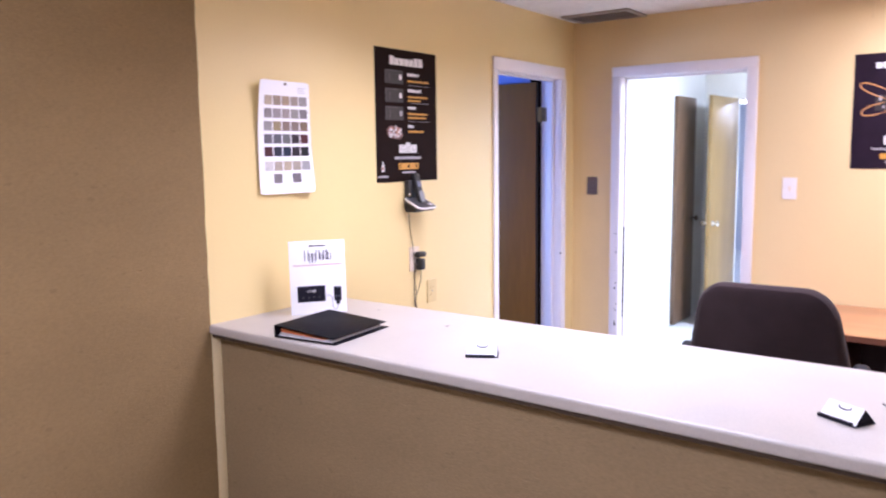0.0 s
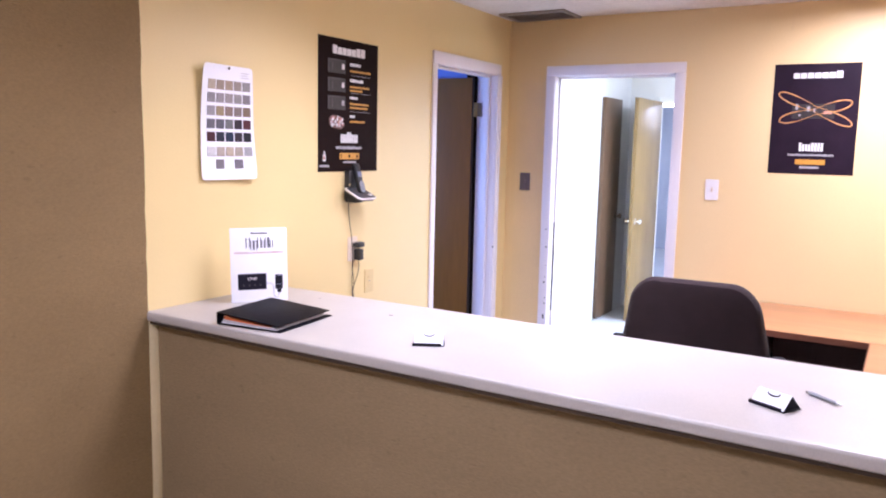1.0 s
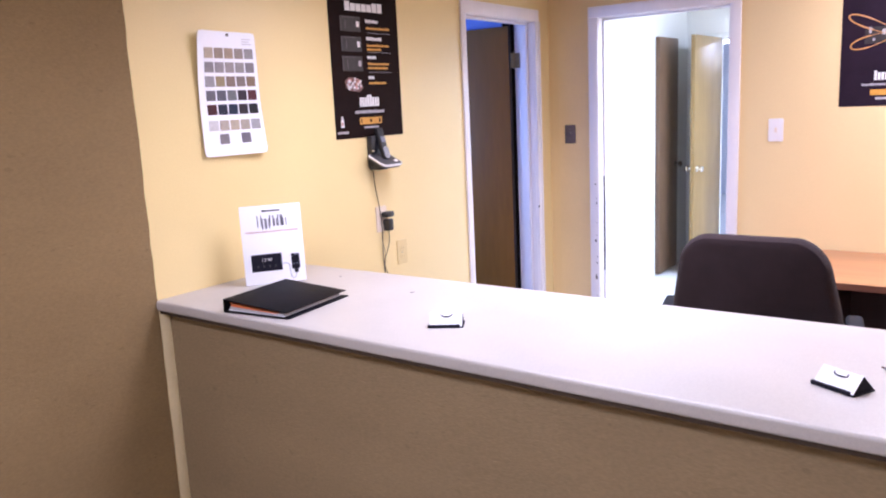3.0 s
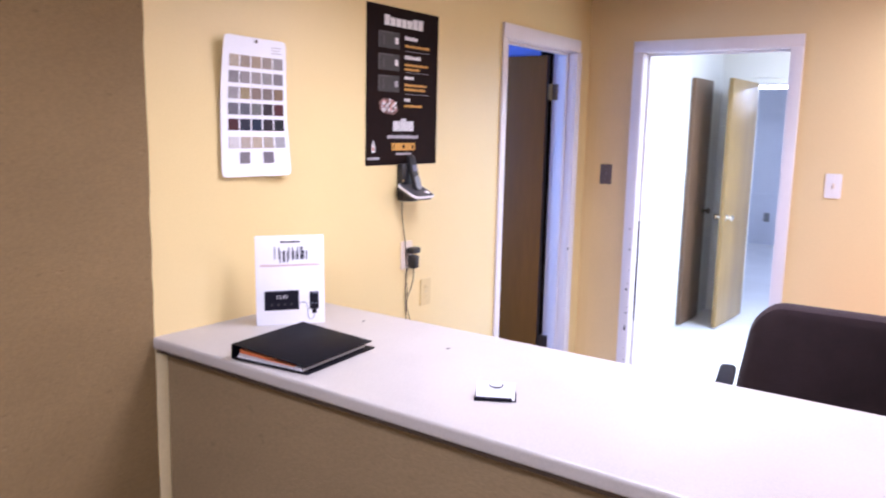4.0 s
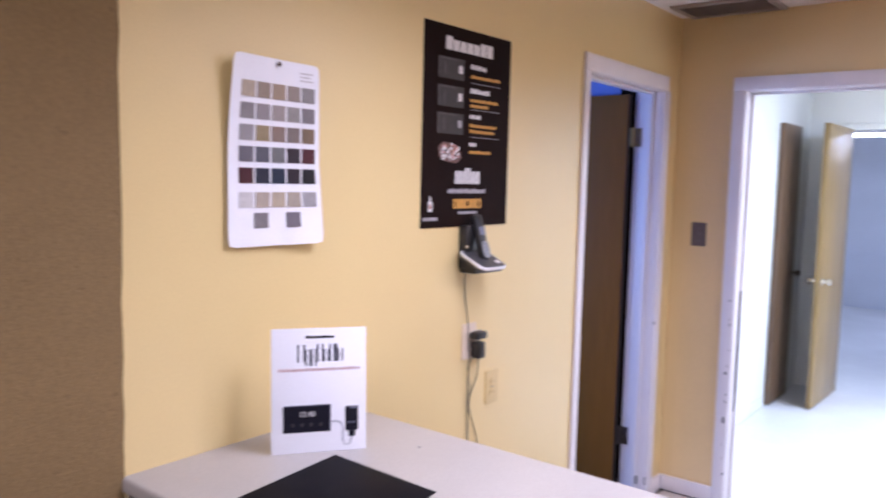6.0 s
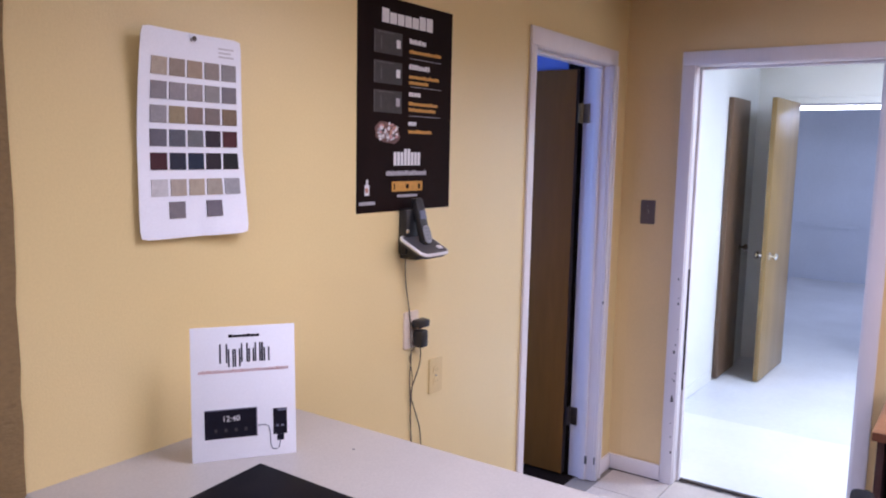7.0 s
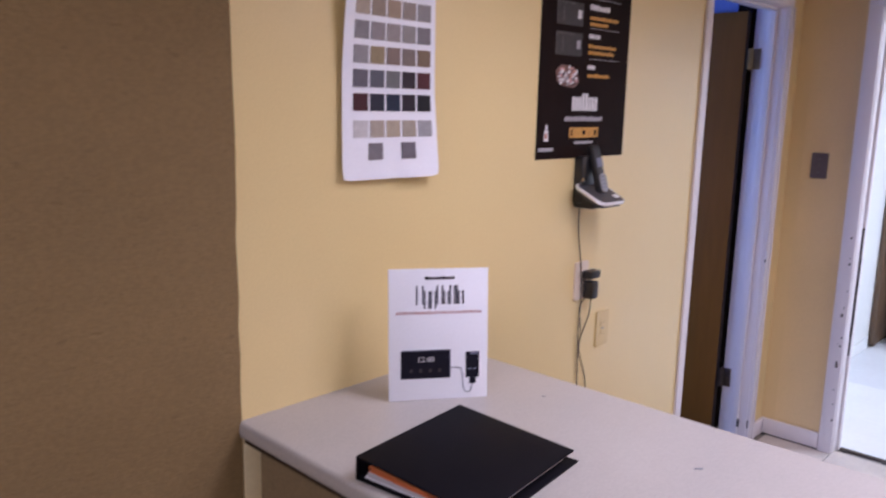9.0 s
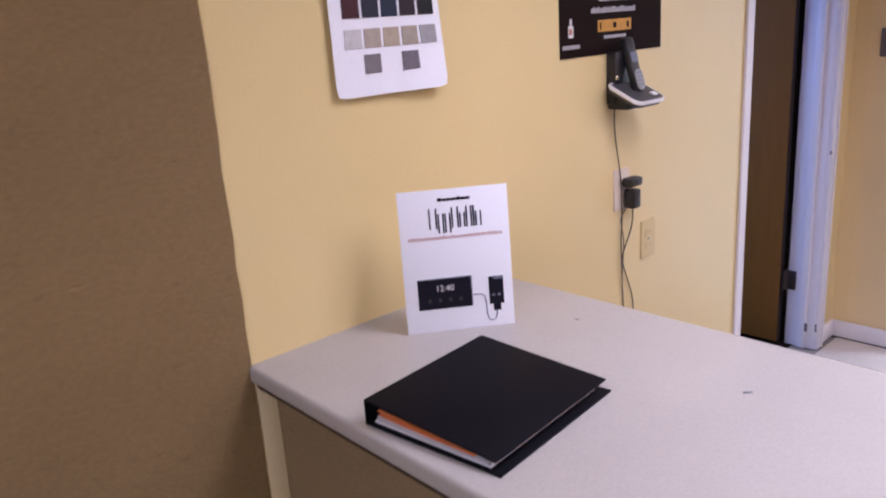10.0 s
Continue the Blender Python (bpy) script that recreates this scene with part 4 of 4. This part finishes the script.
def sheaf(name, mat, label, x0, x1, low, top, bow=0.0):
    """A sheaf of sheets lying in the binder, from spine to open side, sagging between."""
    bm = bmesh.new()
    n = 8
    rows = []
    for y in (0.004, BL - 0.018):
        row = []
        for k in range(n + 1):
            u = k / n
            sag = bow * math.sin(math.pi * u)
            x = x0 + (x1 - x0) * u
            row.append((bm.verts.new((x, y, low[0] + (low[1] - low[0]) * u - sag)), bm.verts.new((x, y, top[0] + (top[1] - top[0]) * u - sag))))
        rows.append(row)
    a, b = rows
    for k in range(n):
        bm.faces.new((a[k][0], a[k + 1][0], a[k + 1][1], a[k][1]))
        bm.faces.new((b[k][0], b[k][1], b[k + 1][1], b[k + 1][0]))
        bm.faces.new((a[k][1], a[k + 1][1], b[k + 1][1], b[k][1]))
        bm.faces.new((a[k][0], b[k][0], b[k + 1][0], a[k + 1][0]))
    bm.faces.new((a[0][0], a[0][1], b[0][1], b[0][0]))
    bm.faces.new((a[n][0], b[n][0], b[n][1], a[n][1]))
    return part(name, bm, mat, binder, label)


sheaf("bottom_sheet", PAPER, "bright white bottom sheets", 0.016, 0.244, (0.0060, 0.0050), (0.0095, 0.0072))
sheaf("paper_block", EDGE_PAPER, "stack of greyish white papers", 0.022, 0.240, (0.0100, 0.0075), (0.0190, 0.0125), 0.001)
sheaf("orange_divider", ORANGE_PAPER, "orange divider sheets", 0.026, 0.215, (0.0200, 0.0130), (0.0228, 0.0140), 0.001)
sheaf("orange_divider", ORANGE_PAPER, "orange divider sheets", 0.024, 0.150, (0.0270, 0.0185), (0.0295, 0.0198), 0.0015)
for y in (0.04, 0.148, 0.256):
    bm = bmesh.new()
    tube(bm, [(0.018 + 0.014 * math.cos(2 * math.pi * k / 20), y, 0.020 + 0.014 * math.sin(2 * math.pi * k / 20)) for k in range(20)], 0.0016, 6, True)
    part("ring", bm, CHROME, binder, "metal ring")

# display sign leaning back a little
dx, dy = 0.130, 0.183
sign_turn = math.degrees(math.atan2(dy, dx))
SW, SH = 0.2195, 0.2885
sign = thing("display_sign", pose(0.131, 0.277, TOP, 0, 0, sign_turn) @ pose(0, 0, 0, -5.5), "white printed display sign with pictures of a car stereo", "sign")
block("board", (0, 0.0, 0.0006), (SW, 0.004, SH), PAPER, sign, "", 0.0006)
bm = bmesh.new()
v = [bm.verts.new(c) for c in ((0.07, 0.004, 0.16), (0.145, 0.004, 0.16), (0.145, 0.055, 0.0078), (0.07, 0.055, 0.0078), (0.07, 0.006, 0.163), (0.145, 0.006, 0.163), (0.145, 0.057, 0.0082), (0.07, 0.057, 0.0082))]
for f in ((0, 1, 2, 3), (4, 7, 6, 5), (0, 4, 5, 1), (1, 5, 6, 2), (2, 6, 7, 3), (3, 7, 4, 0)):
    bm.faces.new([v[k] for k in f])
part("easel_leg", bm, PAPER, sign, "white card leg behind the board")
bm = bmesh.new()
letters(bm, 0.079, 0.265, 0.1445, 0.2715, 7, 21, 0.1)
for q in bm.verts:
    q.co.y += 0.0022
part("logo", bm, INK_DARK, sign, "small dark logo bar")
x = 0.0594
for w, h0, h1 in ((0.0165, 0, 1), (0.0125, -0.22, 0.72), (0.0125, -0.22, 0.72), (0.0145, 0, 1), (0.0120, 0, 0.72), (0.0125, 0, 1), (0.004, 0, 1), (0.0125, 0, 0.72)):
    for a, b in ((x, x + 0.0032), (x + w - 0.0032, x + w)) if w > 0.005 else ((x, x + w),):
        bars_part("title_bar", sign, INK_SLATE, [(a, 0.2105 + 0.041 * h0, b, 0.2105 + 0.041 * h1)], "dark title bar", 0.0)
    x += w + 0.0012
bm = bmesh.new()
letters(bm, 0.0155, 0.1895, 0.206, 0.1965, 46, 22, 0.42)
for q in bm.verts:
    q.co.y += 0.0022
part("subtitle", bm, INK_ROSE, sign, "thin reddish line of print")
stereo = bars_part("stereo_picture", sign, INK_DARK, [(0.026, 0.048, 0.136, 0.110)], "picture of a black car stereo", 0.0)
writing("stereo_clock", "12:40", 0.017, (0.081, -0.0012, 0.0845), INK_WHITE, stereo)
bars_part("stereo_icon", stereo, INK_SHADE, [(0.046 + 0.021 * k, 0.062, 0.052 + 0.021 * k, 0.069) for k in range(4)], "", -0.0007)
bars_part("stereo_edge", stereo, INK_GREY, [(0.026, 0.109, 0.136, 0.111), (0.134, 0.050, 0.136, 0.109)], "", -0.0007)
handheld = bars_part("handset_picture", sign, INK_DARK, [(0.170, 0.047, 0.200, 0.104), (0.178, 0.033, 0.193, 0.0468)], "picture of a small black handset", 0.0)
bars_part("handset_marks", handheld, INK_GREY, [(0.176, 0.064, 0.182, 0.068), (0.187, 0.064, 0.193, 0.068), (0.180, 0.098, 0.199, 0.1035)], "", -0.0007)
bm = bmesh.new()
tube(bm, [(0.137, -0.0004, 0.0705), (0.153, -0.0004, 0.0705), (0.160, -0.0004, 0.066), (0.1635, -0.0004, 0.052), (0.164, -0.0004, 0.026), (0.168, -0.0004, 0.016), (0.176, -0.0004, 0.0135), (0.182, -0.0004, 0.018), (0.1855, -0.0004, 0.034)], 0.0012, 6)
part("printed_cable", bm, INK_GREY, sign)


# folded tent cards
def tent_card():
    t = thing("tent_card", pose(0, 0, 0), "small white folded tent card with a black underside and round mark", "card", "tent cards on the counter")
    w, d, h, ridge = 0.092, 0.066, 0.037, 0.46
    bm = bmesh.new()
    prof = ((0.0, 0.004), (d * ridge, h), (d * ridge + 0.002, h), (0.003, 0.0035))
    ring = [[bm.verts.new((x, y, z)) for y, z in prof] for x in (0, w)]
    bm.faces.new(ring[0])
    bm.faces.new(ring[1][::-1])
    for k in range(4):
        bm.faces.new((ring[0][k], ring[0][(k + 1) % 4], ring[1][(k + 1) % 4], ring[1][k]))
    part("front_face", bm, PAPER, t, "white sloping face")
    bm = bmesh.new()
    prof = ((d * ridge + 0.0005, h - 0.0015), (d * ridge + 0.003, h - 0.0005), (d + 0.002, 0.001), (d - 0.001, 0.001))
    ring = [[bm.verts.new((x, y, z)) for y, z in prof] for x in (0, w)]
    bm.faces.new(ring[0])
    bm.faces.new(ring[1][::-1])
    for k in range(4):
        bm.faces.new((ring[0][k], ring[0][(k + 1) % 4], ring[1][(k + 1) % 4], ring[1][k]))
    part("back_face", bm, INK_DARK, t, "dark back flap")
    bm = bmesh.new()
    box(bm, (-0.004, -0.003, 0.0003), (w + 0.004, d, 0.0032), 0.001)
    box(bm, (-0.004, -0.004, 0.0003), (w - 0.006, 0.004, 0.0090), 0.001)
    part("base_flap", bm, INK_DARK, t, "black bottom flap")
    bm = bmesh.new()
    prof = ((0.004, 0.0034), (d * ridge + 0.001, h - 0.003), (d - 0.002, 0.0034))
    ring = [[bm.verts.new((x, y, z)) for y, z in prof] for x in (0.0015, w - 0.0015)]
    bm.faces.new(ring[0])
    bm.faces.new(ring[1][::-1])
    for k in range(3):
        bm.faces.new((ring[0][k], ring[0][(k + 1) % 3], ring[1][(k + 1) % 3], ring[1][k]))
    part("core", bm, INK_DARK, t, "dark inside")
    slope = math.degrees(math.atan2(h - 0.004, d * ridge))
    bm = bmesh.new()
    pts = [(0.047 + 0.0165 * math.cos(a), 0.0375 + 0.0065 * math.sin(a), 0.0009) for a in [radians(-205 + 240 * k / 16) for k in range(17)]]
    tube(bm, pts, [0.0008 + 0.0011 * math.sin(math.pi * k / 16) for k in range(17)], 6)
    part("round_mark", bm, INK_DARK, t, "black curved mark", pose(0, 0, 0.004, slope))
    return t


card = tent_card()
card.matrix_basis = pose(1.0535, 0.1475, TOP, 0, 0, 29.5)
copy_thing(card, pose(2.0424, 0.1786, TOP, 0, 0, -28))

# pen
pa, pb = Vector((2.161, 0.332, TOP)), Vector((2.236, 0.272, TOP))
pen = thing("pen", Matrix.Translation(pa + Vector((0, 0, 0.0055))) @ pose(0, 0, 0, 0, 0, math.degrees(math.atan2((pb - pa).y, (pb - pa).x))), "grey-green ballpoint pen lying on the counter", "pen")
for name, line, mat in (("barrel", ((0.0, 0.0045), (0.004, 0.0052), (0.085, 0.0052), (0.088, 0.0045)), GREY), ("tip", ((0.088, 0.0042), (0.104, 0.0016), (0.108, 0.0006)), SILVER), ("button", ((-0.010, 0.0022), (0.0, 0.0024)), BLACK)):
    bm = bmesh.new()
    tube(bm, [(a, 0, 0) for a, _ in line], [b for _, b in line], 12)
    part(name, bm, mat, pen)
block("clip", (0.0, -0.0012, 0.0054), (0.036, 0.0012, 0.0072), SILVER, pen)
bm = bmesh.new()
box(bm, (0, 0, 0.0002), (0.016, 0.003, 0.0022), 0.0005)
crumb = tagged(finish("paper_scrap", bm, GREY), "tiny dark scrap lying on the counter", "scrap")
crumb.matrix_basis = pose(0.745, 0.456, TOP, 0, 0, 45)
crumb = copy_thing(crumb, pose(0.341, 0.546, TOP, 0, 0, 10))
crumb.scale = (0.5, 0.8, 0.8)

# ---- office chair ----
chair = thing("office_chair", pose(1.666, 1.181, 0, 0, 0, 1.3), "dark brown upholstered office chair with armrests", "chair")
bm = bmesh.new()
W, Z0, Z1, R = 0.274, 0.55, 1.076, 0.105
corners = rounded(2 * W, Z1 - Z0, R, -W, Z0, 7)
outline = []
for (xa, za), (xb, zb) in zip(corners, corners[1:] + corners[:1]):
    steps = 6 if abs(zb - za) > 0.1 else 1
    outline += [(xa + (xb - xa) * k / steps, za + (zb - za) * k / steps) for k in range(steps)]
rings = []
for grow, y in ((-0.030, -0.012), (-0.010, -0.004), (0.0, 0.014), (0.0, 0.046), (-0.012, 0.066), (-0.040, 0.080)):
    cx, cz = 0, (Z0 + Z1) / 2
    ring = []
    for x, z in outline:
        k = 1 + grow / W
        kz = 1 + grow / ((Z1 - Z0) / 2)
        zz = cz + (z - cz) * kz
        xx = x * k * (0.826 + 0.70 * min(0.30, Z1 - zz))
        bend = 0.035 * ((zz - 0.75) / 0.3) ** 2 if zz > 0.75 else 0
        ring.append(bm.verts.new((xx, y - 0.5 * bend - 0.12 * (zz - 0.6) + 0.03 * (xx / W) ** 2, zz)))
    rings.append(ring)
for a, b in zip(rings, rings[1:]):
    for k in range(len(a)):
        bm.faces.new((a[k], a[(k + 1) % len(a)], b[(k + 1) % len(a)], b[k]))
bm.faces.new(rings[0][::-1])
bm.faces.new(rings[-1])
part("backrest", bm, FABRIC, chair, "dark brown padded backrest with rounded top")
bm = bmesh.new()
box(bm, (-0.25, 0.04, 0.43), (0.25, 0.50, 0.52), 0.035, 4)
part("seat", bm, FABRIC, chair, "dark brown padded seat")
for s, out, back, up in ((-1, 0.379, 0.277, 0.727), (1, 0.300, 0.237, 0.728)):
    bm = bmesh.new()
    tube(bm, [(s * 0.20, back, 0.44), (s * (out - 0.03), back, 0.45), (s * out, back, 0.56), (s * out, back - 0.02, up - 0.05)], 0.018, 10)
    support = part("arm_support", bm, BLACK, chair, "black arm support")
    bm = bmesh.new()
    tube(bm, [(s * out, back - 0.09, up - 0.024), (s * (out - 0.010), back - 0.14, up - 0.016), (s * (out - 0.045), back - 0.17, up - 0.012), (s * 0.235, 0.055, up - 0.012)], 0.013, 8)
    part("arm_bracket", bm, BLACK, support, "black bracket from armrest to backrest")
    bm = bmesh.new()
    box(bm, (-0.029, -0.12, -0.045), (0.029, 0.13, 0.0), 0.016, 3, pose(s * out, back, up, 3, 0, 10))
    part("armrest", bm, ARM_PAD, support, "dark grey armrest pad")
bm = bmesh.new()
tube(bm, [(0, 0.20, 0.43), (0, 0.02, 0.42), (0, -0.01, 0.50), (0, -0.005, 0.72)], 0.02, 10)
part("back_bar", bm, BLACK, chair)
bm = bmesh.new()
tube(bm, [(0, 0.25, 0.08), (0, 0.25, 0.26), (0, 0.25, 0.26), (0, 0.25, 0.43)], [0.03, 0.03, 0.02, 0.02], 14)
part("column", bm, BLACK, chair, "black gas lift column")
for k in range(5):
    a = radians(72 * k + 18)
    ex, ey = 0.30 * math.cos(a), 0.25 + 0.30 * math.sin(a)
    bm = bmesh.new()
    tube(bm, [(0, 0.25, 0.11), (ex * 0.6, 0.25 + (ey - 0.25) * 0.6, 0.10), (ex, ey, 0.075)], [0.026, 0.022, 0.016], 8)
    spoke = part("leg", bm, BLACK, chair)
    bm = bmesh.new()
    ca, sa = math.cos(a + 1.2), math.sin(a + 1.2)
    tube(bm, [(ex - 0.022 * ca, ey - 0.022 * sa, 0.028), (ex + 0.022 * ca, ey + 0.022 * sa, 0.028)], 0.028, 14)
    part("castor", bm, BLACK, spoke)

# ---- L-shaped desk along the north wall ----
DZ = 0.703
desk = thing("desk", pose(0, 0, 0), "orange-brown wooden L-shaped desk with a dark open shelf below", "desk")
block("desktop", (1.213, 2.185, DZ - 0.03), (3.3, Y_N - 0.016, DZ), DESK_WOOD, desk, "wooden desktop", 0.004)
block("return_top", (2.245, 1.15, DZ - 0.03), (3.0, 2.183, DZ), DESK_WOOD, desk, "wooden return", 0.004)
block("dark_edge_strip", (1.214, 2.1805, DZ - 0.031), (2.242, 2.1845, DZ - 0.002), DESK_EDGE, desk, "darker wooden front edge")
block("dark_edge_strip", (2.2405, 1.152, DZ - 0.031), (2.2445, 2.178, DZ - 0.002), DESK_EDGE, desk)
block("side_panel", (1.228, 2.22, 0), (1.251, Y_N - 0.04, DZ - 0.03), DESK_DARK, desk, "dark side panel", 0.002)
block("side_panel", (1.72, 2.21, 0), (1.742, Y_N - 0.04, DZ - 0.03), DESK_DARK, desk, "dark side panel", 0.002)
block("back_panel", (1.251, Y_N - 0.06, 0.05), (3.0, Y_N - 0.04, DZ - 0.03), DESK_DARK, desk, "dark back panel")
block("return_panel", (2.27, 1.19, 0), (2.292, 2.14, DZ - 0.03), DESK_DARK, desk, "dark inner panel", 0.002)
block("end_panel", (2.98, 1.19, 0), (3.0, Y_N - 0.07, DZ - 0.03), DESK_DARK, desk, "dark end panel", 0.002)
for z in (0.10, 0.36):
    block("shelf", (1.251, 2.24, z), (1.72, Y_N - 0.06, z + 0.02), DESK_DARK, desk, "dark shelf board", 0.001)
for k, (x, w, h, z) in enumerate(((1.28, 0.32, 0.10, 0.381), (1.32, 0.30, 0.05, 0.121))):
    stack = thing("paper_stack", pose(x, 2.33, z, 0, 0, 3 - 5 * k), "stack of dusky grey papers lying on the desk shelf", "papers", "papers under the desk")
    block("sheets", (0, 0, 0), (w, 0.215, h), DUSKY, stack, "", 0.001)
    block("top_sheet", (0.004, -0.006, h), (w - 0.01, 0.20, h + 0.001), DUSKY, stack)

# ---- floor tiles of the office ----
bm = bmesh.new()
T = 0.3048
box(bm, (0.002, 0.002, -0.008), (T - 0.004, T - 0.004, 0.0), 0.0015, 1)
first = finish("tile", bm, TILE)
tile_mesh = first.data
bpy.data.objects.remove(first)
floor_ob = bpy.data.objects["floor"]
for i in range(14):
    for j in range(8):
        t = new("tile", tile_mesh)
        t.parent = floor_ob
        t.location = (0.001 + T * i, Y_N + 0.045 - T * (j + 1), 0)
        t.rotation_euler = (0.0006 * random.uniform(-1, 1), 0.0006 * random.uniform(-1, 1), 0)
structure("floor_lobby", [((0.0, Y_S, -0.006), (X_E, Y_N + 0.045 - T * 8 - 0.002, 0.0))], TILE, "beige tiled lobby floor", "floor")
